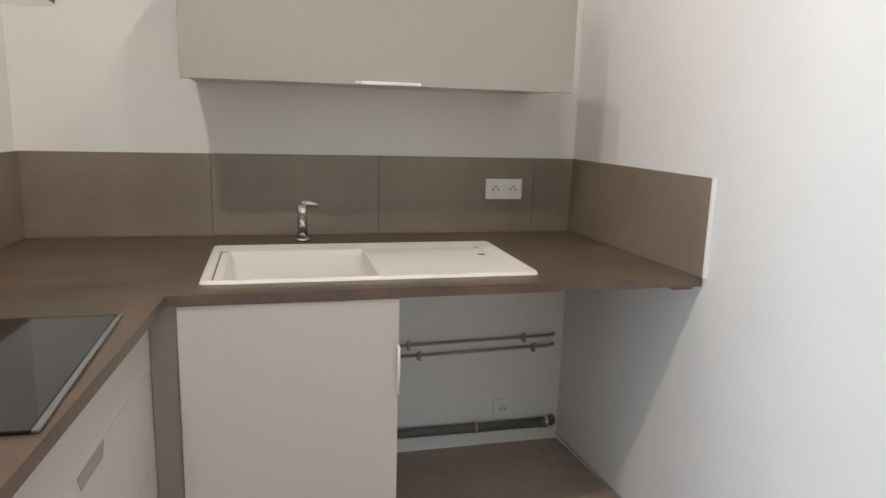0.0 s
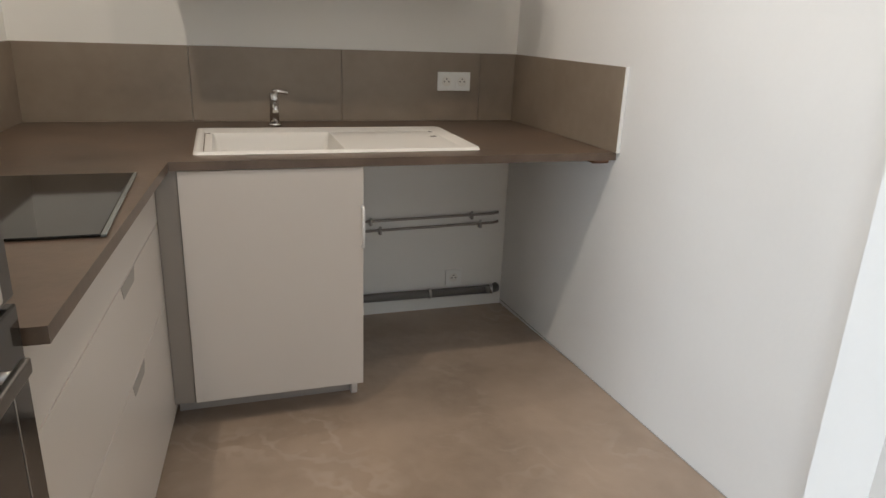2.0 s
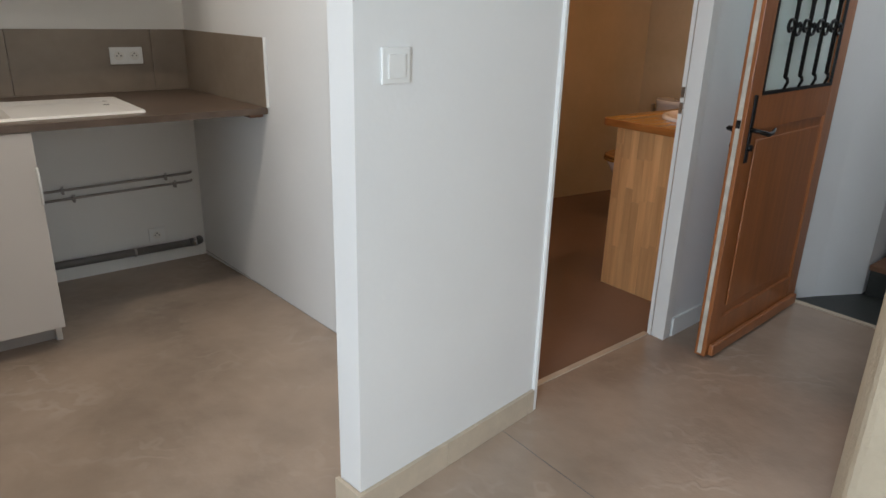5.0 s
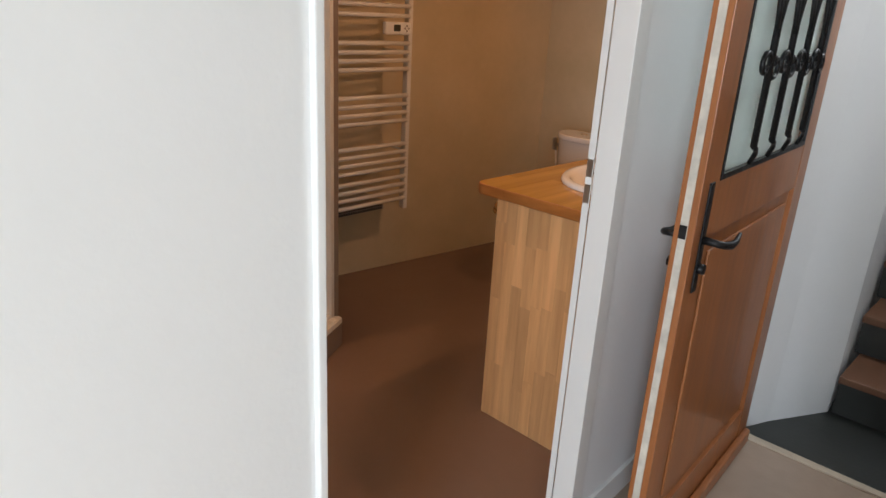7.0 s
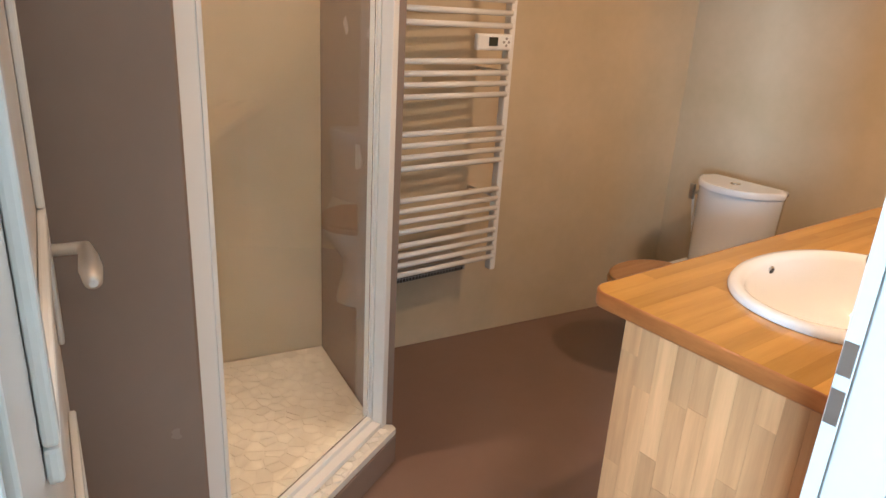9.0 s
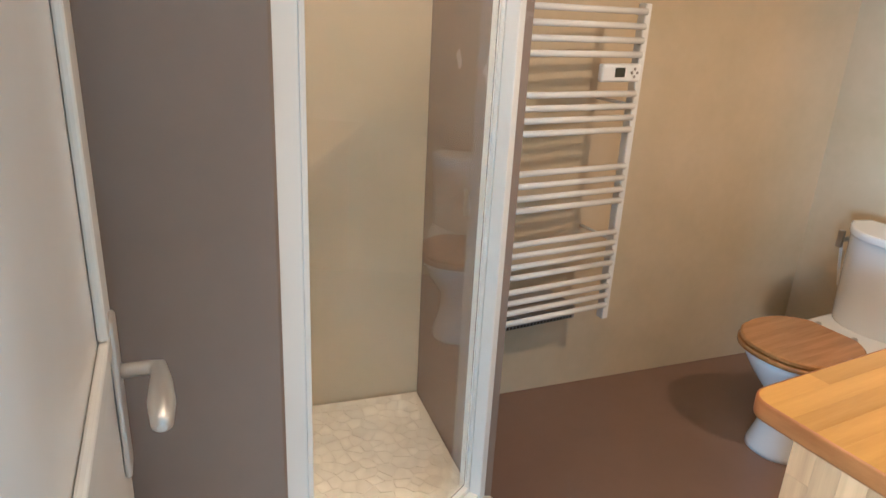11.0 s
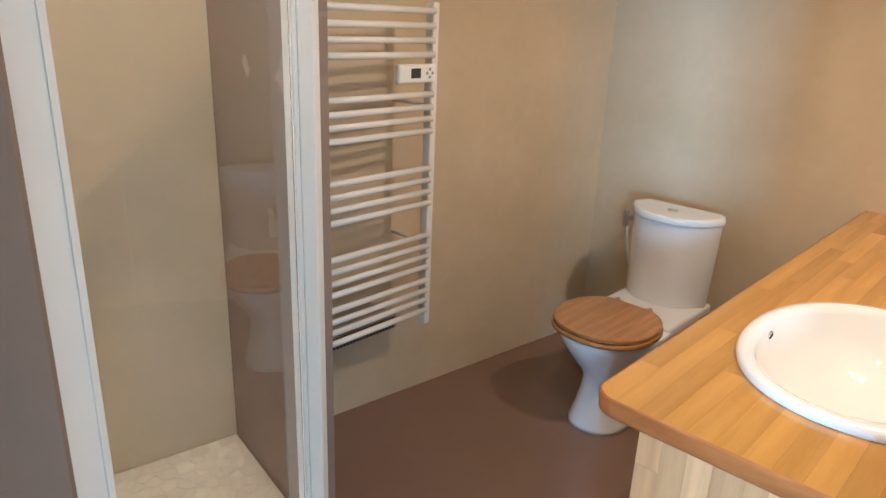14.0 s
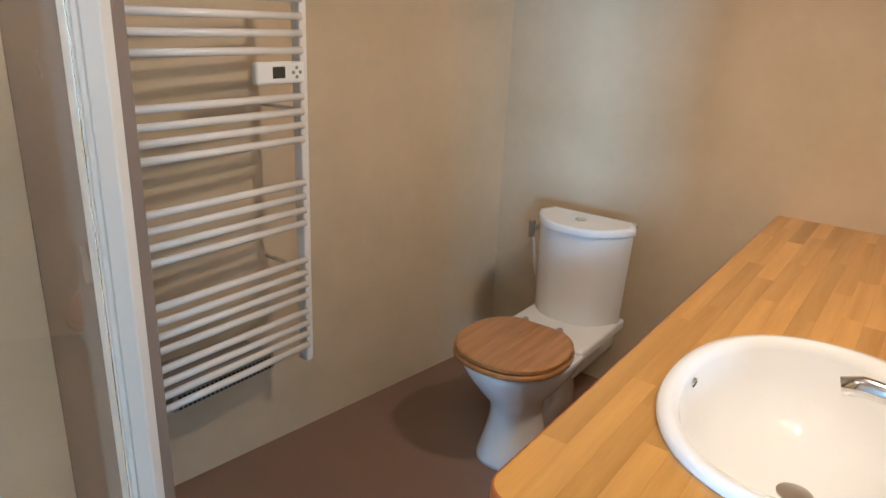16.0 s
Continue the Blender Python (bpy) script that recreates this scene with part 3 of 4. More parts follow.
def hob():
    t = thing("hob", (-1.75, -1.27, 0.902), "black ceramic glass hob with a steel edge", "hob")
    part("glass", box(-1.995, -1.507, -1.553, -0.993, 0.9025, 0.9085, 0.002), M_BLKGLASS, t)
    part("edge_strip", box(-1.5068, -1.496, -1.553, -0.993, 0.9025, 0.909, 0.002), M_HOBEDGE, t, "bevelled grey glass front edge")


hob()


def hood():
    t = thing("cooker_hood", (-1.8, -1.27, 1.6), "steel cooker hood with a curved glass canopy", "hood")
    pts = []
    for i in range(9):
        a = radians(90 * i / 8)
        pts.append((-1.63 + 0.06 * math.cos(a) * 1.0, -0.985 - 0.06 + 0.06 * math.sin(a)))
    outline = [(-2.03, -0.985)] + pts[::-1] + [(-1.57, -1.5), (-1.63, -1.56), (-2.05, -1.56)]
    part("canopy", slab(outline, 1.535, 1.543), M_GLASS, t, "pale green glass canopy")
    part("motor_box", box(-2.04, -1.80, -1.5, -1.05, 1.544, 1.62, 0.006), M_STEEL, t)
    part("chimney", box(-2.04, -1.83, -1.40, -1.15, 1.6205, H - 0.01, 0.003), M_STEEL, t)


hood()


def column():
    F = lambda y: FX(y) - 0.057
    t = thing("oven_column", (-1.85, -2.25, 0), "tall white oven housing with an open grey niche above", "cabinet")
    ya, yb = -2.565, -1.957
    def pan(y0, y1, z0, z1, d0=0.0, d1=-0.44, bev=0.001):
        return slab(((F(y0) + d1, y0), (F(y0) + d0, y0), (F(y1) + d0, y1), (F(y1) + d1, y1)), z0, z1, bev)
    part("side_panel", pan(ya, ya + 0.018, 0.0, 2.15), M_FRONT, t, "white outer side panel")
    part("side_panel", pan(yb - 0.018, yb, 0.0, 2.15), M_FRONT, t)
    part("back_panel", pan(ya + 0.0185, yb - 0.0185, 0.0, 2.15, -0.42, -0.439), M_GREYIN, t)
    part("niche_lining", pan(yb - 0.0225, yb - 0.0185, 1.081, 2.12, -0.012, -0.419), M_GREYIN, t, "grey niche side")
    part("shelf", pan(ya + 0.0185, yb - 0.023, 1.061, 1.0805, -0.01, -0.419), M_GREYIN, t)
    part("top", pan(ya + 0.0185, yb - 0.0185, 2.13, 2.15, 0, -0.419), M_FRONT, t)
    part("plinth", pan(ya + 0.0185, yb - 0.0185, 0.0, 0.06, -0.04, -0.06), M_GREYIN, t)
    dr = part("drawer_front", pan(ya + 0.002, yb - 0.002, 0.062, 0.475, 0.05, 0.001), M_FRONT, t)
    # grey plate in place of the shade in the grip's cut-out
    g = slab(((F(-2.23) + 0.0505, -2.23), (F(-2.23) + 0.052, -2.23), (F(-2.08) + 0.052, -2.08), (F(-2.08) + 0.0505, -2.08)), 0.435, 0.472)
    part("grip", g, M_GREYP, dr, "grip cut-out, its shaded recess put in as a grey plate")
    # oven
    o = thing("built_in_oven", (-1.75, -2.25, 0.51), "built-in oven with black glass door and three knobs", "oven")
    oa, ob_ = ya + 0.02, yb - 0.02
    part("body", pan(oa + 0.004, ob_ - 0.004, 0.525, 1.06, -0.002, -0.41), M_BLUEST, o)
    cp = part("control_panel", pan(oa + 0.0125, ob_, 0.958, 1.0605, 0.032, 0.0005, 0.002), M_PANEL, o, "dark grey enamelled control panel")
    part("end_cap", pan(oa, oa + 0.012, 0.958, 1.0605, 0.032, 0.0005, 0.002), M_STEEL, cp, "brushed steel end strip")
    part("top_strip", pan(oa + 0.0125, ob_, 1.0608, 1.0645, 0.03, -0.008, 0.0), M_STEEL, cp)
    d = part("door", pan(oa + 0.003, ob_ - 0.003, 0.53, 0.949, 0.034, 0.004, 0.003), M_OVGLASS, o, "black glass oven door")
    part("door_edge", pan(oa, oa + 0.0025, 0.53, 0.949, 0.03, 0.0, 0), M_BLUEST, d)
    part("window_trim", pan(ob_ - 0.062, ob_ - 0.06, 0.66, 0.86, 0.0352, 0.0345, 0), M_STEEL, d, "thin bright trim line beside the oven window")
    hy0, hy1, hz = -2.41, -2.06, 0.898
    for yy in (hy0 + 0.012, hy1 - 0.03):
        part("stand_off", tube(((F(yy) + 0.0345, yy, hz), (F(yy) + 0.058, yy, hz)), 0.0075, 14), M_STEEL, d)
    part("handle", slab(((F(hy0) + 0.0582, hy0), (F(hy0) + 0.069, hy0), (F(hy1) + 0.069, hy1), (F(hy1) + 0.0582, hy1)), hz - 0.011, hz + 0.011, 0.003), M_BAR, d, "flat dark steel bar handle")
    for yy in (-2.435, -2.28, -2.102):
        k = part("knob", tube(((F(yy) + 0.0322, yy, 1.005), (F(yy) + 0.044, yy, 1.005)), 0.0115, 18), M_BLACK, o, "chrome control knob on a black stem")
        part("grip_bar", box(F(yy) + 0.0445, F(yy) + 0.063, yy - 0.0145, yy + 0.0145, 0.9895, 1.0205, 0.005, seg=3), M_CHROME, k)


column()

# ---- hall ----
def light_switch():
    t = thing("light_switch", (-0.32, -2.33, 1.205), "white rocker light switch on the white wall", "switch")
    Y = lambda x: -2.338 + 0.1259 * (x + 0.432)
    def plate(x0, x1, z0, z1, d0, d1, b):
        return slab(((x0, Y(x0) - d1), (x1, Y(x1) - d1), (x1, Y(x1) - d0), (x0, Y(x0) - d0)), z0, z1, b)
    part("frame", plate(-0.357, -0.271, 1.165, 1.247, 0.0005, 0.009, 0.003), M_PLAST, t)
    part("rocker", plate(-0.340, -0.288, 1.178, 1.232, 0.0092, 0.013, 0.0015), M_PLAST, t)


light_switch()


def skirting():
    Y = lambda x: -2.338 + 0.1259 * (x + 0.432)
    t = thing("skirting", (0, -2.3, 0), "beige travertine skirting tiles along the short wall", "skirting", kind="structure")
    cuts = (-0.446, -0.10, 0.30, 0.3315)
    for a, b in zip(cuts, cuts[1:]):
        part("skirting_tile", slab(((a + 0.001, Y(a) - 0.014), (b - 0.001, Y(b) - 0.014), (b - 0.001, Y(b) - 0.0006), (a + 0.001, Y(a) - 0.0006)), 0.0, 0.085, 0.0015), M_STONE, t)
    part("skirting_tile", slab(((-0.4465, -2.352), (-0.434, -2.338), (-0.4445, -2.243), (-0.458, -2.243)), 0.0, 0.085, 0.0015), M_STONE, t)
    part("skirting_tile", slab(((1.25, -2.208), (2.05, -2.17), (2.05, -2.157), (1.25, -2.1955)), 0.0, 0.085, 0.0015), M_PLAST, t)


skirting()


def bathroom_doorway():
    t = thing("door_frame", (0.8, -2.18, 0), "white painted wooden door frame to the bathroom", "door frame", kind="structure")
    l0 = slab(((0.3322, -2.254), (0.349, -2.252), (0.354, -2.168), (0.409, -2.158), (0.409, -2.128), (0.3322, -2.14)), 0, 2.06, 0.003)
    part("jamb", l0, M_PLAST, t)
    part("jamb", slab(((1.186, -2.207), (1.243, -2.203), (1.243, -2.116), (1.186, -2.146)), 0, 2.06, 0.002), M_PLAST, t)
    part("stop", slab(((1.1845, -2.144), (1.2, -2.1365), (1.2, -2.124), (1.1845, -2.1255)), 0, 2.04, 0.001), M_PLAST, t)
    part("lintel", slab(((0.4095, -2.24), (1.1845, -2.207), (1.1845, -2.108), (0.4095, -2.128)), 2.035, 2.06, 0.002), M_PLAST, t)
    for z0, z1 in ((1.028, 1.07), (0.965, 1.01)):
        part("strike_plate", box(1.1832, 1.1843, -2.1425, -2.127, z0, z1), M_STEEL, t, "steel strike plate")
    s = structure("threshold_strip", slab(((0.409, -2.15), (1.185, -2.135), (1.185, -2.11), (0.409, -2.125)), 0.0, 0.006, 0.001), M_STONE, "narrow pale threshold strip in the doorway", "threshold")


bathroom_doorway()


def bathroom_door():
    # hinged on the left jamb, folded into the bathroom
    t = thing("bathroom_door", (0.407, -2.12, 0.008), "white panelled bathroom door standing open", "door")
    m = pose(0.418, -2.124, 0, 0, 0, 83)
    W, T = 0.762, 0.036
    def put(name, bm, material, parent, label=""):
        bmesh.ops.transform(bm, matrix=m, verts=bm.verts[:])
        return part(name, bm, material, parent, label)
    leaf = put("leaf", box(0.0, W, 0.004, T, 0.008, 2.03, 0.002), M_ENAMEL, t)
    for z0, z1 in ((0.12, 0.86), (1.12, 1.92)):
        bm = bmesh.new()
        for a, b, c, d in ((0.12, W - 0.12, z0, z0 + 0.025), (0.12, W - 0.12, z1 - 0.025, z1), (0.12, 0.145, z0 + 0.0255, z1 - 0.0255), (W - 0.145, W - 0.12, z0 + 0.0255, z1 - 0.0255)):
            box(a, b, -0.006, 0.0035, c, d, 0.003, bm)
        put("panel_moulding", bm, M_ENAMEL, t)
    put("handle_plate", box(W - 0.068, W - 0.03, -0.004, 0.0035, 0.93, 1.13, 0.004), M_ALU, t, "satin aluminium handle plate")
    hx, hz = W - 0.05, 1.062
    put("handle", tube(((hx, -0.003, hz), (hx, -0.034, hz), (hx - 0.004, -0.043, hz), (hx - 0.03, -0.045, hz - 0.004), (hx - 0.065, -0.045, hz - 0.008), (hx - 0.10, -0.045, hz - 0.012), (hx - 0.106, -0.045, hz - 0.013)), [0.0085, 0.0085, 0.010, 0.012, 0.0145, 0.011, 0.005], 16), M_ALU, t, "satin aluminium lever handle")


bathroom_door()


def entrance_door():
    t = thing("entrance_door", (2.09, -2.29, 0.0), "varnished wooden entrance door with iron grille, standing open", "door")
    ang = math.degrees(math.atan2(-2.362 + 2.302, 1.182 - 2.08))
    m = pose(2.08, -2.302, 0.0, 0, 0, ang)
    W = 0.905
    def put(name, bm, material, parent, label=""):
        bmesh.ops.transform(bm, matrix=m, verts=bm.verts[:])
        return part(name, bm, material, parent, label)
    # local x runs from the hinge to the lock edge, +y is the face towards the room
    put("stile", box(W - 0.10, W, 0.0, 0.045, 0.01, 2.05, 0.002), M_DOORW, t)
    put("stile", box(0.0, 0.10, 0.0, 0.045, 0.01, 2.05, 0.002), M_DOORW, t)
    for z0, z1 in ((0.01, 0.16), (0.93, 1.06), (1.95, 2.05)):
        put("rail", box(0.1005, W - 0.1005, 0.001, 0.044, z0, z1, 0.002), M_DOORW, t)
    put("panel", box(0.098, W - 0.098, 0.012, 0.032, 0.155, 0.935, 0.001), M_DOORW, t)
    put("raised_field", box(0.14, W - 0.14, 0.0325, 0.04, 0.20, 0.89, 0.004), M_DOORW, t)
    put("weather_bar", box(0.03, W - 0.02, 0.0455, 0.068, 0.012, 0.062, 0.006), M_DOORW, t)
    put("lock_edge", box(W + 0.0005, W + 0.003, 0.013, 0.03, 0.02, 2.04), M_WORN, t, "worn pale painted lock edge")
    put("latch_plate", box(W + 0.0032, W + 0.0048, 0.013, 0.029, 0.945, 0.975), M_BLACK, t, "dark latch plate")
    put("pane", box(0.0995, W - 0.0995, 0.018, 0.024, 1.055, 1.955), M_FROST, t, "frosted glass pane").visible_shadow = False
    g = put("grille", box(0.102, 0.114, 0.036, 0.046, 1.061, 1.949), M_BLACK, t, "black wrought iron grille with scrolls")
    put("grille_bar", box(W - 0.114, W - 0.102, 0.036, 0.046, 1.061, 1.949), M_BLACK, g)
    put("grille_bar", box(0.1145, W - 0.1145, 0.036, 0.046, 1.061, 1.073), M_BLACK, g)
    put("grille_bar", box(0.1145, W - 0.1145, 0.036, 0.046, 1.937, 1.949), M_BLACK, g)
    for i in range(4):
        x = 0.102 + (i + 1) * (W - 0.204) / 5
        put("grille_bar", tube(((x, 0.06, 1.12), (x, 0.06, 1.89)), 0.008, 8), M_BLACK, g)
        put("scroll", tube([(x - 0.05, 0.044, 1.074), (x - 0.045, 0.055, 1.10), (x - 0.02, 0.06, 1.115), (x, 0.06, 1.12)], 0.006, 8), M_BLACK, g)
        for sgn in (-1, 1):
            pts = []
            for k in range(15):
                a = radians(k * 26)
                r = 0.034 * (1 - k / 18)
                pts.append((x + sgn * (0.036 - r * math.cos(a)), 0.06, 1.30 + sgn * r * math.sin(a)))
            put("scroll", tube(pts, 0.006, 8), M_BLACK, g)
            put("scroll", tube(((x, 0.06, 1.36), (x + sgn * 0.016, 0.06, 1.42), (x + sgn * 0.045, 0.06, 1.50), (x + sgn * 0.062, 0.06, 1.60), (x + sgn * 0.05, 0.06, 1.68), (x, 0.06, 1.74)), 0.006, 8), M_BLACK, g)
    for sgn, y in ((1, 0.0458), (-1, -0.0008)):
        put("handle_plate", slab(((W - 0.063, min(y, y + sgn * 0.004)), (W - 0.037, min(y, y + sgn * 0.004)), (W - 0.037, max(y, y + sgn * 0.004)), (W - 0.063, max(y, y + sgn * 0.004))), 0.815, 1.065, 0.001), M_BLACK, t, "black iron handle plate")
        put("handle", tube(((W - 0.05, y, 0.938), (W - 0.05, y + sgn * 0.034, 0.936), (W - 0.064, y + sgn * 0.043, 0.932), (W - 0.11, y + sgn * 0.046, 0.922), (W - 0.145, y + sgn * 0.046, 0.924), (W - 0.16, y + sgn * 0.047, 0.94)), [0.009, 0.008, 0.0085, 0.0095, 0.007, 0.004], 12), M_BLACK, t, "black iron lever handle")
        put("lock_cylinder", tube(((W - 0.05, y, 0.872), (W - 0.05, y + sgn * 0.018, 0.872)), 0.012, 14), M_BLACK, t)
    structure("doorway_strip", slab(((2.085, -2.87), (2.115, -2.87), (2.115, -2.29), (2.085, -2.29)), 0.0005, 0.008, 0.001), M_STONE, "pale threshold strip of the entrance doorway", "threshold")


entrance_door()


def stairs():
    t = thing("staircase", (3.0, -2.5, -0.02), "dark wooden stairs climbing along a white wall", "stairs", kind="structure")
    for i in range(6):
        x = 2.56 + i * 0.25
        part("riser", box(x, x + 0.02, -3.3, -2.505 + i * 0.02, -0.02 + i * 0.17, 0.12 + i * 0.17), M_DKFLOOR, t)
        part("tread", box(x - 0.03, x + 0.27, -3.3, -2.505 + i * 0.02, 0.1205 + i * 0.17, 0.15 + i * 0.17, 0.004), M_STAIR, t)


stairs()

# ---- bathroom ----
LAY[0] = BATH


def shower():
    # plan: a low tray, a corner front turned towards the room, laid out from the front's right outer corner
    LAY[0] = Matrix.Identity(4)
    R = Vector((1.421, -0.843))
    d = Vector((0.887, 0.462))
    nrm = Vector((-0.462, 0.887))
    P = lambda u, v: tuple(R + d * u + nrm * v)
    back = lambda x: -0.221 - 0.17 * (x - 1.508)       # lined wall at the back of the shower
    tray = [(0.34, -1.262), P(-0.735, -0.036), P(0.0, -0.036), (1.45, -0.842), (1.553, -0.17), (0.34, -0.04)]
    structure("shower_base", slab(tray, 0.0, 0.098, 0.003), M_BROWN, "raised shower base rendered in brown", "shower base")
    structure("wall_shower_left", slab(((0.33, -1.27), (0.726, -1.27), (0.7325, -1.2635), P(-0.7675, 0.0), P(-0.7675, 0.06), (0.33, -1.19)), 0.0985, H), M_BROWN, "dark brown rendered shower wall", "wall")
    structure("wall_bathroom_left", slab(((0.31, -2.14), (0.329, -2.14), (0.329, 0.1), (0.31, 0.1)), 0.0, H), M_BEIGE, "beige bathroom wall behind the door", "wall")
    structure("wall_shower_back", slab(((0.33, back(0.33)), (1.5072, back(1.5072)), (1.52, -0.14), (0.33, 0.03)), 0.0985, H), M_BEIGE, "beige limewashed wall inside the shower", "wall")
    structure("wall_shower_right", slab((P(0.001, 0.004), (1.4405, -0.845), (1.552, -0.17), (1.521, -0.17), (1.508, -0.2215), (1.412, -0.77), P(-0.012, 0.0735)), 0.0985, H), M_BROWN, "glossy brown rendered shower side wall", "wall")
    # white framed glass front
    t = thing("shower_enclosure", (1.1, -1.0, 0.1), "white aluminium framed glass shower front", "shower")
    def rail(u0, u1, v0, v1, z0, z1, bev=0.002):
        return slab([P(u, v) for u, v in ((u0, v0), (u1, v0), (u1, v1), (u0, v1))], z0, z1, bev)
    part("post", rail(-0.767, -0.689, 0.0, 0.028, 0.1285, 2.0, 0.003), M_ENAMEL, t)
    part("post_step", rail(-0.767, -0.696, 0.0284, 0.06, 0.1285, 2.0, 0.002), M_ENAMEL, t)
    part("post_rib", rail(-0.706, -0.6995, -0.0035, -0.0004, 0.1285, 2.0, 0.001), M_ENAMEL, t)
    # right post: stepped back towards the glass, with narrow ribs on the side that faces the room
    part("post", rail(-0.03, 0.0, 0.0, 0.036, 0.1285, 2.0, 0.003), M_ENAMEL, t)
    part("post_step", rail(-0.0335, -0.0135, 0.0364, 0.0465, 0.1285, 2.0, 0.0015), M_ENAMEL, t)
    part("post_step", rail(-0.036, -0.0135, 0.0469, 0.058, 0.1285, 2.0, 0.0015), M_ENAMEL, t)
    part("post_step", rail(-0.033, -0.0135, 0.0584, 0.073, 0.1285, 2.0, 0.0015), M_ENAMEL, t)
    part("bottom_rail", rail(-0.6885, -0.0305, 0.004, 0.035, 0.1285, 0.146), M_ENAMEL, t)
    part("rail_step", rail(-0.6885, -0.0365, 0.0354, 0.066, 0.1285, 0.16), M_ENAMEL, t)
    part("top_rail", rail(-0.6885, -0.0305, 0.004, 0.066, 1.96, 2.0), M_ENAMEL, t)
    part("glass_seal", rail(-0.6885, -0.0365, 0.0505, 0.0545, 0.1605, 0.1645, 0.0), M_GREYP, t, "thin grey glass seal")
    part("pane", rail(-0.6955, -0.0365, 0.0495, 0.0555, 0.165, 1.9595, 0.0), M_SHGLASS, t, "clear shower glass").visible_shadow = False
    LAY[0] = BATH


shower()


def tank_plan(front, back, half, cy, n=16):
    """Outline of a cistern: flat back, bowed front facing -x."""
    pts = [(back, cy - half * 0.88), (back, cy + half * 0.88)]
    for i in range(n + 1):
        s = 1 - 2 * i / n
        pts.append((front + (back - front) * 0.66 * abs(s) ** 2.8, cy + half * s))
    return pts


def toilet():
    t = thing("toilet", (2.85, -0.945, 0), "white ceramic close-coupled toilet with wooden seat", "toilet")
    LAY[0] = BATH @ pose(0.02, 0.016, 0) @ Matrix.Diagonal((1, 1, 0.98, 1))
    cy = -0.915
    # pan: foot, waist and bowl
    rings = []
    for z, x0, x1, ry, pw in ((0.0, 2.535, 2.83, 0.118, 2.3), (0.015, 2.537, 2.83, 0.116, 2.3), (0.08, 2.555, 2.815, 0.098, 2.2), (0.15, 2.572, 2.80, 0.084, 2.2), (0.20, 2.578, 2.80, 0.084, 2.2), (0.235, 2.56, 2.84, 0.10, 2.2),
                              (0.28, 2.52, 2.90, 0.135, 2.15), (0.33, 2.482, 2.96, 0.165, 2.15), (0.38, 2.452, 3.0, 0.188, 2.2), (0.40, 2.449, 3.0, 0.19, 2.25), (0.406, 2.454, 2.995, 0.185, 2.25)):
        rings.append((z, (x0 + x1) / 2, cy, (x1 - x0) / 2, ry, pw))
    part("bowl", loft(rings, 56), M_CERAM, t)
    part("shelf", box(2.77, 3.145, -1.1, -0.76, 0.375, 0.418, 0.012, seg=3), M_CERAM, t)
    part("trap", loft([(0.0, 2.93, cy, 0.16, 0.09, 2.4), (0.2, 2.92, cy, 0.14, 0.075, 2.4), (0.376, 2.95, cy - 0.01, 0.17, 0.12, 2.4)], 32), M_CERAM, t)
    LAY[0] = BATH @ pose(0.04, 0.03, 0) @ Matrix.Diagonal((1, 1, 0.975, 1))
    cy = -0.932
    part("outlet", tube(((2.80, cy - 0.02, 0.17), (2.95, cy - 0.02, 0.2), (3.38, cy - 0.02, 0.2)), 0.05, 18), M_PLAST, t)
    def stack(plan, rows):
        bm = bmesh.new()
        mx = sum(p[0] for p in plan) / len(plan)
        loops = [[(mx + (x - mx) * k, cy + (y - cy) * k, z) for x, y in plan] for z, k in rows]
        made = bridge(bm, loops)
        bm.faces.new(made[0][::-1])
        return bm
    part("cistern", stack(tank_plan(2.93, 3.14, 0.19, cy), ((0.419, 0.915), (0.4195, 0.925), (0.424, 0.937), (0.43, 0.941), (0.6, 0.972), (0.758, 0.999), (0.764, 0.998), (0.7665, 0.985), (0.767, 0.97))), M_CERAM, t)
    part("cistern_lid", stack(tank_plan(2.918, 3.145, 0.196, cy), ((0.7685, 0.97), (0.769, 0.99), (0.772, 1.0), (0.776, 1.002), (0.786, 1.0), (0.793, 0.985), (0.797, 0.95), (0.798, 0.88))), M_CERAM, t)
    b = part("flush_button", tube(((3.025, cy, 0.7975), (3.025, cy, 0.803), (3.025, cy, 0.805)), [0.021, 0.021, 0.018], 24), M_CHROME, t, "round chrome flush button")
    LAY[0] = BATH @ pose(0.02, 0.016, 0) @ Matrix.Diagonal((1, 1, 0.98, 1))
    sx, cy = 2.644, -0.908
    part("seat", loft([(0.4075, sx, cy, 0.199, 0.193, 2.25), (0.41, sx, cy, 0.204, 0.197, 2.25), (0.424, sx, cy, 0.204, 0.197, 2.25), (0.427, sx, cy, 0.2, 0.194, 2.25)], 56), M_SEAT, t, "varnished wooden seat ring")
    def lid_board(y0, y1):
        """One board of the lid: a strip of the rounded outline, cut straight at the hinge side."""
        def half(y, k):
            u = min(1.0, abs(y - cy) / (0.192 * k))
            return 0.198 * k * (1 - u ** 2.25) ** (1 / 2.25)
        bm = bmesh.new()
        m = 10
        ys = [y0 + (y1 - y0) * i / m for i in range(m + 1)]
        loops = []
        for z, k in ((0.4305, 0.975), (0.433, 1.0), (0.444, 1.0), (0.449, 0.965)):
            lim = 0.182 * k
            lo = [(sx - half(cy + (y - cy) * k, k), cy + (y - cy) * k, z) for y in ys]
            hi = [(sx + min(half(cy + (y - cy) * k, k), lim), cy + (y - cy) * k, z) for y in reversed(ys)]
            loops.append(lo + hi)
        rows = bridge(bm, loops)
        bm.faces.new(rows[0][::-1])
        for f in bm.faces:
            f.smooth = False
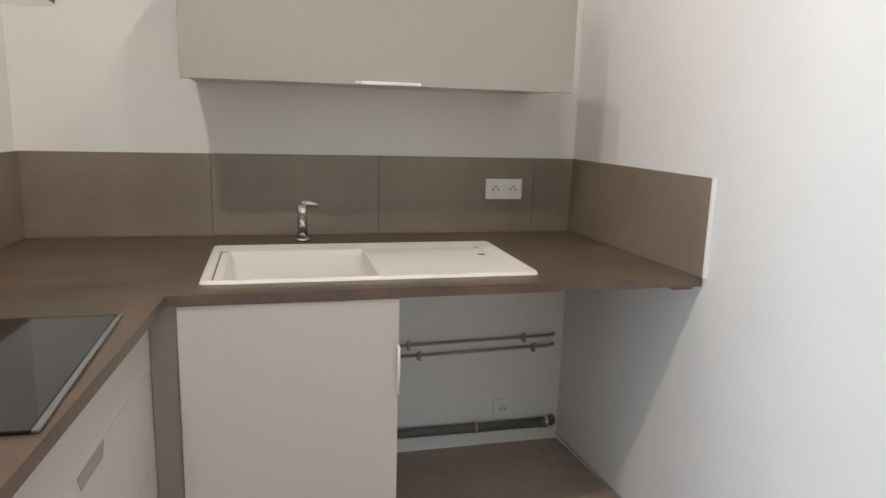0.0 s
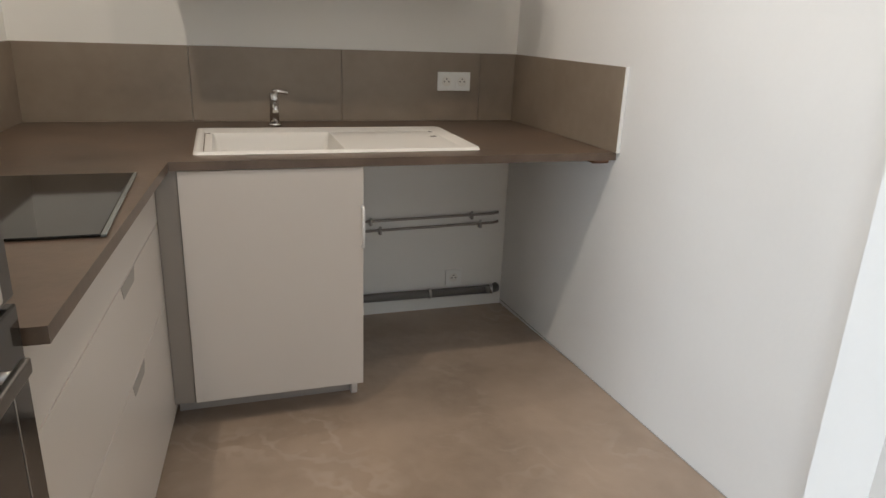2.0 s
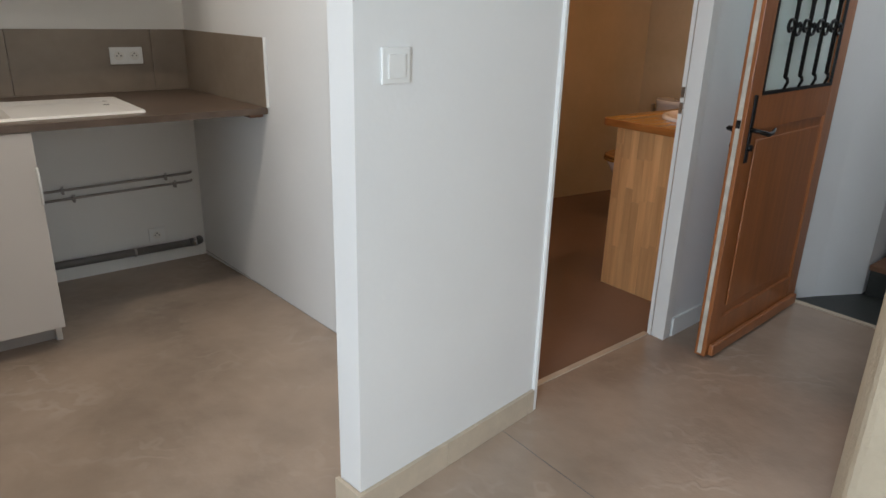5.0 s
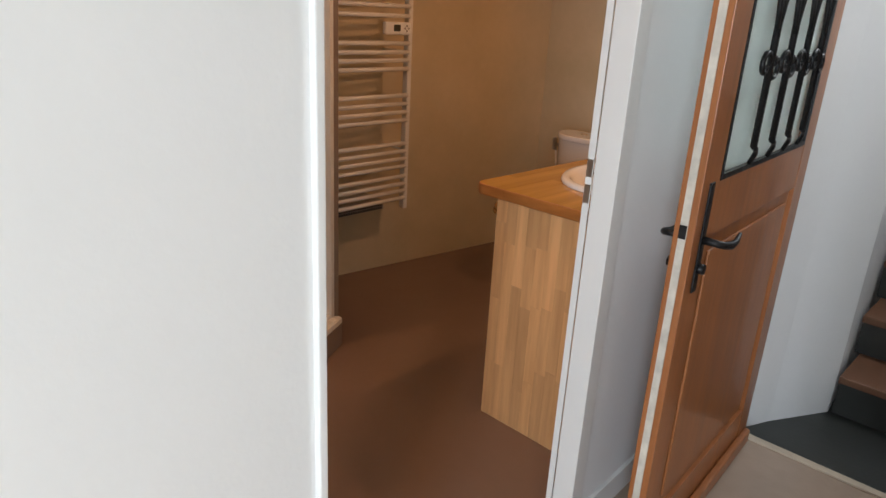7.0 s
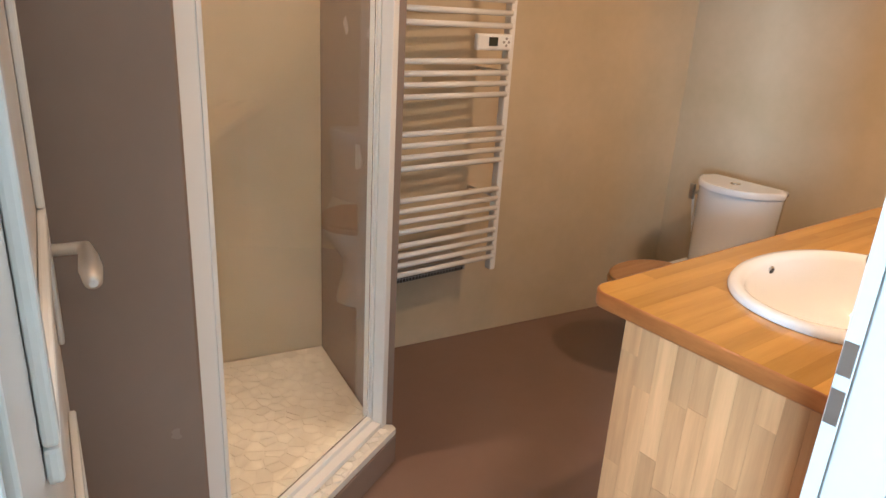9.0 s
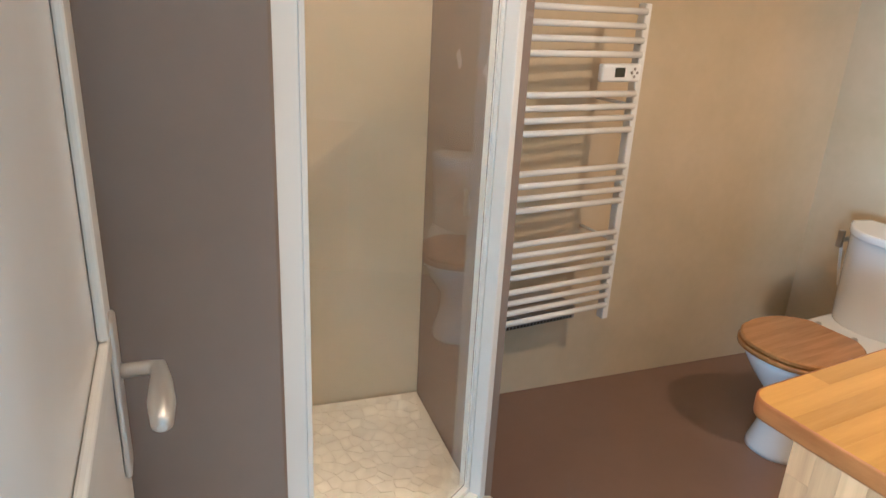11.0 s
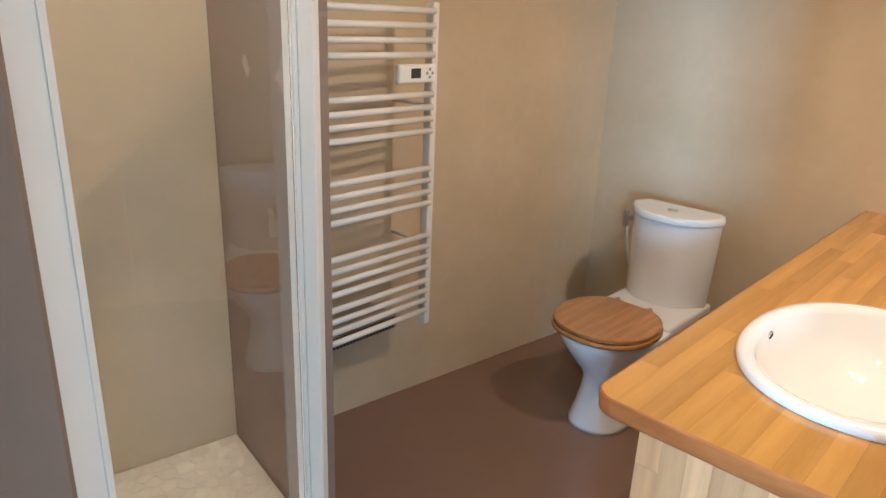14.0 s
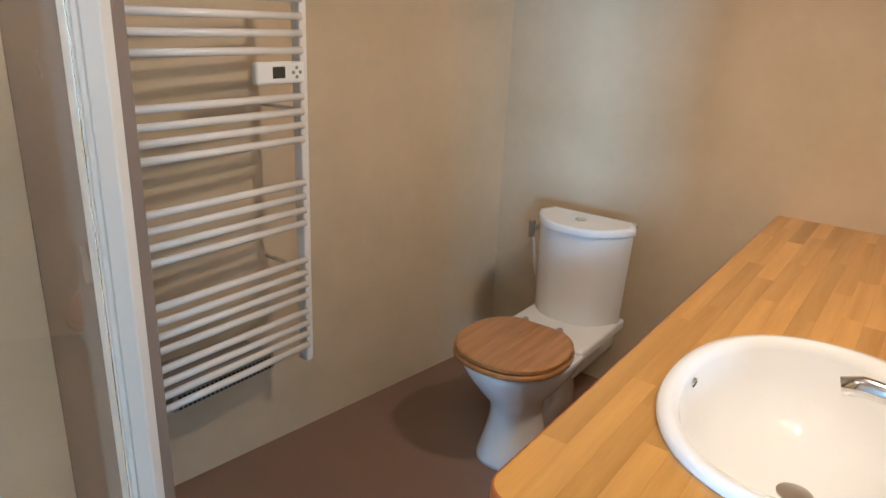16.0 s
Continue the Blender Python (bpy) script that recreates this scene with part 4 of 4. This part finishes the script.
        bmesh.ops.remove_doubles(bm, verts=bm.verts[:], dist=0.00005)
        return bm
    lid = None
    cuts = (-0.191, -0.1, -0.008, 0.092, 0.191)
    for c0, c1 in zip(cuts, cuts[1:]):
        made = part("seat_lid" if lid is None else "board", lid_board(cy + c0 + 0.0001, cy + c1 - 0.0001), M_SEAT, lid or t, "varnished wooden lid, closed" if lid is None else "")
        lid = lid or made
    for s in (-0.07, 0.07):
        part("hinge", tube(((2.842, cy + s, 0.4185), (2.842, cy + s, 0.432), (2.837, cy + s, 0.44)), 0.013, 12), M_STEEL, t)
    LAY[0] = BATH @ pose(0.04, 0.03, 0) @ Matrix.Diagonal((1, 1, 0.975, 1))
    v = part("stop_valve", tube(((3.384, -0.705, 0.70), (3.2, -0.705, 0.70), (3.07, -0.712, 0.70)), [0.012, 0.012, 0.009], 12), M_STEEL, t, "small steel water stop valve")
    part("valve_lever", box(3.055, 3.072, -0.725, -0.703, 0.675, 0.745, 0.003), M_STEEL, v)
    part("hose", tube(((3.075, -0.716, 0.69), (3.08, -0.725, 0.60), (3.09, -0.735, 0.52), (3.1, -0.76, 0.47)), 0.006, 8), M_PLAST, t)


toilet()
LAY[0] = BATH


def radiator():
    t = thing("towel_radiator", (1.95, -0.4, 0.4), "white electric towel radiator with tubular rungs", "radiator")
    xl, xr = 1.635, 2.185
    Y = lambda x: -0.405 + 0.0 * x
    for x in (xl, xr):
        part("upright", box(x - 0.014, x + 0.014, Y(x) - 0.006, Y(x) + 0.03, 0.39, 1.508, 0.005), M_ENAMEL, t)
    zs = (1.482, 1.437, 1.393, 1.349, 1.225, 1.184, 1.146, 1.106, 0.979, 0.938, 0.897, 0.857, 0.74, 0.70, 0.661, 0.622, 0.57, 0.53, 0.493, 0.454)
    for z in zs:
        part("rung", tube(((xl - 0.01, Y(xl) - 0.012, z), (xr - 0.014, Y(xr) - 0.012, z)), 0.0105, 12), M_ENAMEL, t)
    c = part("control_unit", box(2.0, 2.165, Y(2.1) - 0.032, Y(2.1) - 0.007, 1.264, 1.322, 0.008, seg=3), M_PLAST, t, "white thermostat with small display")
    part("display", box(2.052, 2.094, Y(2.1) - 0.0332, Y(2.1) - 0.0322, 1.28, 1.31), M_LCD, c)
    for dx, dz in ((0.15, 1.306), (0.15, 1.282), (0.138, 1.294), (0.162, 1.294)):
        part("button", tube(((1.985 + dx, Y(2) - 0.0322, dz), (1.985 + dx, Y(2) - 0.034, dz)), 0.005, 8), M_GREYP, c)
    for x in (xl, xr):
        for z in (0.70, 1.184):
            part("bracket", tube(((x, Y(x) + 0.0305, z), (x, BW(x) - 0.001, z)), 0.006, 10), M_ENAMEL, t)
    b = part("heater_box", slab(((1.72, BW(1.72) - 0.002), (1.72, -0.37), (2.07, -0.37), (2.07, BW(2.07) - 0.002)), 0.398, 0.448, 0.004), M_GREYP, t, "grey blower box below the rungs")
    bm = bmesh.new()
    for i in range(22):
        for j in range(3):
            x = 1.735 + i * 0.0148
            z = 0.401 + j * 0.0155
            box(x, x + 0.010, -0.3708, -0.3702, z, z + 0.011, 0, bm)
    part("vent_grille", bm, M_DARK, b, "dark square vent grille")


radiator()

# ---- vanity ----
BCX, BCY, BRX, BRY = 2.008, -1.83, 0.312, 0.24
WX0, WX1, WY0, WY1, WZ = 1.505, 3.384, -2.07, -1.498, 0.853


def basin():
    t = thing("washbasin", (BCX, BCY, WZ), "white oval ceramic washbasin set into the worktop", "washbasin")
    k = lambda s, z, dy=0.0: (z, BCX, BCY + dy, BRX * s, BRY * s, 2.15)
    q = lambda u, v, z, dy: (z, BCX, BCY + dy, BRX * u, BRY * v, 2.1)
    part("bowl", loft([k(1.0, WZ + 0.001), k(1.005, WZ + 0.008), k(0.985, WZ + 0.016), q(0.94, 0.90, WZ + 0.018, 0.006), q(0.89, 0.80, WZ + 0.014, 0.018), q(0.86, 0.765, WZ, 0.020), q(0.81, 0.70, WZ - 0.05, 0.020), q(0.68, 0.56, WZ - 0.105, 0.016), q(0.42, 0.36, WZ - 0.14, 0.01), q(0.12, 0.12, WZ - 0.15, 0.0)], 72, cap0=False), M_CERAM, t)
    part("drain", tube(((BCX, BCY, WZ - 0.151), (BCX, BCY, WZ - 0.147)), 0.03, 24), M_CHROME, t, "chrome drain")
    part("overflow", tube(((BCX + 0.008, BCY + 0.204, WZ - 0.010), (BCX + 0.008, BCY + 0.198, WZ - 0.012)), 0.011, 16), M_CHROME, t, "chrome ringed overflow hole")
    part("overflow_hole", tube(((BCX + 0.008, BCY + 0.1978, WZ - 0.012), (BCX + 0.008, BCY + 0.196, WZ - 0.0125)), 0.0075, 14), M_DARK, t)
    f = thing("basin_mixer", (BCX - 0.02, -2.0, WZ), "chrome basin mixer tap", "tap")
    x, y = 1.965, -2.015
    part("body", tube(((x, y, WZ + 0.0), (x, y, WZ + 0.01), (x, y, WZ + 0.012), (x, y, WZ + 0.10), (x, y, WZ + 0.115)), [0.028, 0.028, 0.022, 0.022, 0.016], 20), M_CHROME, f)
    part("spout", tube(((x, y, WZ + 0.085), (x - 0.006, y + 0.06, WZ + 0.10), (x - 0.014, y + 0.13, WZ + 0.108), (x - 0.018, y + 0.158, WZ + 0.10)), [0.018, 0.016, 0.0155, 0.0145], 18), M_CHROME, f)
    part("lever", tube(((x, y, WZ + 0.115), (x + 0.05, y + 0.02, WZ + 0.13), (x + 0.14, y + 0.045, WZ + 0.14)), [0.014, 0.008, 0.006], 12), M_CHROME, f)


basin()


def vanity_panel(x0, x1, name_label):
    t = thing("oak_support", (x0, -1.8, 0), name_label, "vanity panel", "vanity supports")
    rng = random.Random(int(x0 * 100))
    y, n = -2.07, 11
    w = (-1.585 + 2.07) / n
    for i in range(n):
        z = 0.0
        first = True
        while z < 0.817:
            ln = rng.uniform(0.08, 0.3) if first else rng.uniform(0.16, 0.34)
            first = False
            z2 = min(0.8175, z + ln)
            if 0.8175 - z2 < 0.06:
                z2 = 0.8175
            part("stave", box(x0, x1, y + i * w + 0.0002, y + (i + 1) * w - 0.0002, z + 0.0002, z2 - 0.0002), M_STAVEV, t)
            z = z2
    return t


vanity_panel(1.53, 1.556, "pale oak stave panel carrying the worktop")
vanity_panel(3.33, 3.356, "pale oak stave panel at the wall end")


def stave(y0, y1, x0, x1, z0, z1):
    """One worktop stave, cut out round the basin."""
    bm = bmesh.new()
    n = max(1, int((x1 - x0) / 0.012))
    hit = any(((x0 + (x1 - x0) * i / n - BCX) / (BRX * 0.97)) ** 2 + (min(abs(y0 - BCY), abs(y1 - BCY)) / (BRY * 0.97)) ** 2 < 1 for i in range(n + 1))
    if not hit:
        # rounded front corner of the worktop
        return box(x0, x1, y0, y1, z0, z1, 0, bm)
    def span(x):
        u = (x - BCX) / (BRX * 0.97)
        return None if abs(u) >= 1 else BRY * 0.97 * math.sqrt(1 - u * u)
    for i in range(n):
        a, b = x0 + (x1 - x0) * i / n, x0 + (x1 - x0) * (i + 1) / n
        sa, sb = span(a) or 0.0, span(b) or 0.0
        if span(a) is None and span(b) is None:
            cuts = (((y0, y1), (y0, y1)),)
        else:
            cuts = (((y0, max(y0, min(y1, BCY - sa))), (y0, max(y0, min(y1, BCY - sb)))), ((min(y1, max(y0, BCY + sa)), y1), (min(y1, max(y0, BCY + sb)), y1)))
        for (a0, a1), (b0, b1) in cuts:
            if a1 - a0 > 1e-4 and b1 - b0 > 1e-4:
                prism(bm, ((a, a0), (b, b0), (b, b1), (a, a1)), z0, z1)
    bmesh.ops.remove_doubles(bm, verts=bm.verts[:], dist=0.00005)
    return bm


def vanity_top():
    t = thing("vanity_worktop", (2.4, -1.8, 0.82), "oiled oak stave worktop with a rounded corner", "worktop")
    rng = random.Random(5)
    n = 13
    w = (WY1 - WY0) / n
    R = 0.045
    for i in range(n):
        y0, y1 = WY0 + i * w, WY0 + (i + 1) * w
        x = WX0
        first = True
        while x < WX1 - 0.001:
            x2 = min(WX1, x + (rng.uniform(0.15, 0.5) if first else rng.uniform(0.3, 0.6)))
            if WX1 - x2 < 0.1:
                x2 = WX1
            if first and i == n - 1:
                pts = [(x2, y0), (x2, y1)] + [(WX0 + R - R * math.sin(radians(k * 15)), WY1 - R + R * math.cos(radians(k * 15))) for k in range(7)] + [(WX0, y0)]
                bm = slab([(a, max(b, y0)) for a, b in pts], 0.818, WZ)
            else:
                bm = stave(y0 + 0.0001, y1 - 0.0001, x + 0.0001, x2 - 0.0001, 0.818, WZ)
            if len(bm.verts):
                part("stave", bm, M_STAVE, t)
            else:
                bm.free()
            first = False
            x = x2
    # oiled, shade-coloured edge along the end and the front, round the corner, with a softened upper arris
    arc = lambda off: [(WX0 + R - (R + off) * math.sin(radians(k * 10)), WY1 - R + (R + off) * math.cos(radians(k * 10))) for k in range(10)]
    path = lambda off: [(WX1, WY1 + off)] + arc(off) + [(WX0 - off, WY0)]
    bm = bmesh.new()
    rows = [[bm.verts.new((x, y, z)) for x, y in path(off)] for off, z in ((0.0004, 0.8182), (0.0025, 0.8186), (0.0035, 0.823), (0.0035, 0.849), (0.0022, 0.8525), (-0.001, WZ + 0.0004))]
    for q, w in zip(rows, rows[1:]):
        for a, b, c, e in zip(q, q[1:], w[1:], w):
            bm.faces.new((a, b, c, e)).smooth = True
    part("edge", bm, M_EDGE, t, "oiled front edge, coloured darker for its shade")


vanity_top()


# ---- crazy paving of the shower ----
def inside(px, py, poly):
    r = False
    for (x0, y0), (x1, y1) in zip(poly, poly[1:] + poly[:1]):
        if (y0 > py) != (y1 > py) and px < (x1 - x0) * (py - y0) / (y1 - y0) + x0:
            r = not r
    return r


def paving():
    floor_poly = [(0.36, -1.18), (0.76, -1.18), (0.80, -1.125), (1.36, -0.79), (1.408, -0.765), (1.5035, -0.224), (0.36, -0.03)]
    sill_poly = [(0.752, -1.222), (0.786, -1.206), (1.436, -0.874), (1.438, -0.85), (1.418, -0.838), (1.40, -0.76), (1.36, -0.782), (0.76, -1.10)]
    t = thing("shower_paving", (1.0, -0.7, 0.1), "cream marble crazy paving on the shower floor", "paving", kind="structure")
    part("grout_bed", slab(floor_poly, 0.0985, 0.1036), M_GROUT, t)
    part("sill_bed", slab(sill_poly, 0.1028, 0.1245), M_GROUT, t)
    rng = random.Random(3)
    def lay(poly, z0, z1, s, xr, yr, limit):
        nx, ny = int((xr[1] - xr[0]) / s), int((yr[1] - yr[0]) / s)
        c = [[Vector((xr[0] + (i + (0.5 if j % 2 else 0)) * s + rng.uniform(-0.47, 0.47) * s, yr[0] + j * s + rng.uniform(-0.47, 0.47) * s)) for i in range(nx + 1)] for j in range(ny + 1)]
        flat = [p for row in c for p in row]
        made = 0
        for j in range(ny + 1):
            for i in range(nx + 1):
                p = c[j][i]
                if not inside(p.x, p.y, poly) or made >= limit:
                    continue
                # cell of the nearest-point plan, clipped by its neighbours
                cell = [p + Vector((math.cos(a), math.sin(a))) * s * 1.1 for a in [radians(k * 45 + 22) for k in range(8)]]
                for jj in range(max(0, j - 2), min(ny, j + 2) + 1):
                    for ii in range(max(0, i - 2), min(nx, i + 2) + 1):
                        q = c[jj][ii]
                        if q is p:
                            continue
                        mid, nn = (p + q) / 2, (q - p).normalized()
                        lim = (mid - p).dot(nn) - 0.0016
                        out = []
                        for a, b in zip(cell, cell[1:] + cell[:1]):
                            da, db = (a - p).dot(nn) - lim, (b - p).dot(nn) - lim
                            if da <= 0:
                                out.append(a)
                            if (da < 0) != (db < 0):
                                out.append(a + (b - a) * (da / (da - db)))
                        cell = out
                        if len(cell) < 3:
                            break
                    if len(cell) < 3:
                        break
                clean = [v for k, v in enumerate(cell) if (v - cell[k - 1]).length > 0.002]
                if len(clean) < 3 or not all(inside(v.x, v.y, poly) for v in clean):
                    clean = [v for v in clean if inside(v.x, v.y, poly)]
                    if len(clean) < 3:
                        continue
                bm = bmesh.new()
                lo = [bm.verts.new((v.x, v.y, z0)) for v in clean]
                hi = [bm.verts.new(((p + (v - p) * 0.96).x, (p + (v - p) * 0.96).y, z1 + rng.uniform(-0.0006, 0.0006))) for v in clean]
                k = len(clean)
                bm.faces.new(hi)
                for a in range(k):
                    bm.faces.new((lo[a], lo[(a + 1) % k], hi[(a + 1) % k], hi[a]))
                part("paving_piece", bm, M_PEBBLE, t)
                made += 1
    lay(floor_poly, 0.1026, 0.1052, 0.043, (0.80, 1.53), (-1.18, -0.1), 299)
    lay(sill_poly, 0.1246, 0.128, 0.032, (0.72, 1.48), (-1.25, -0.75), 110)


LAY[0] = Matrix.Identity(4)
paving()
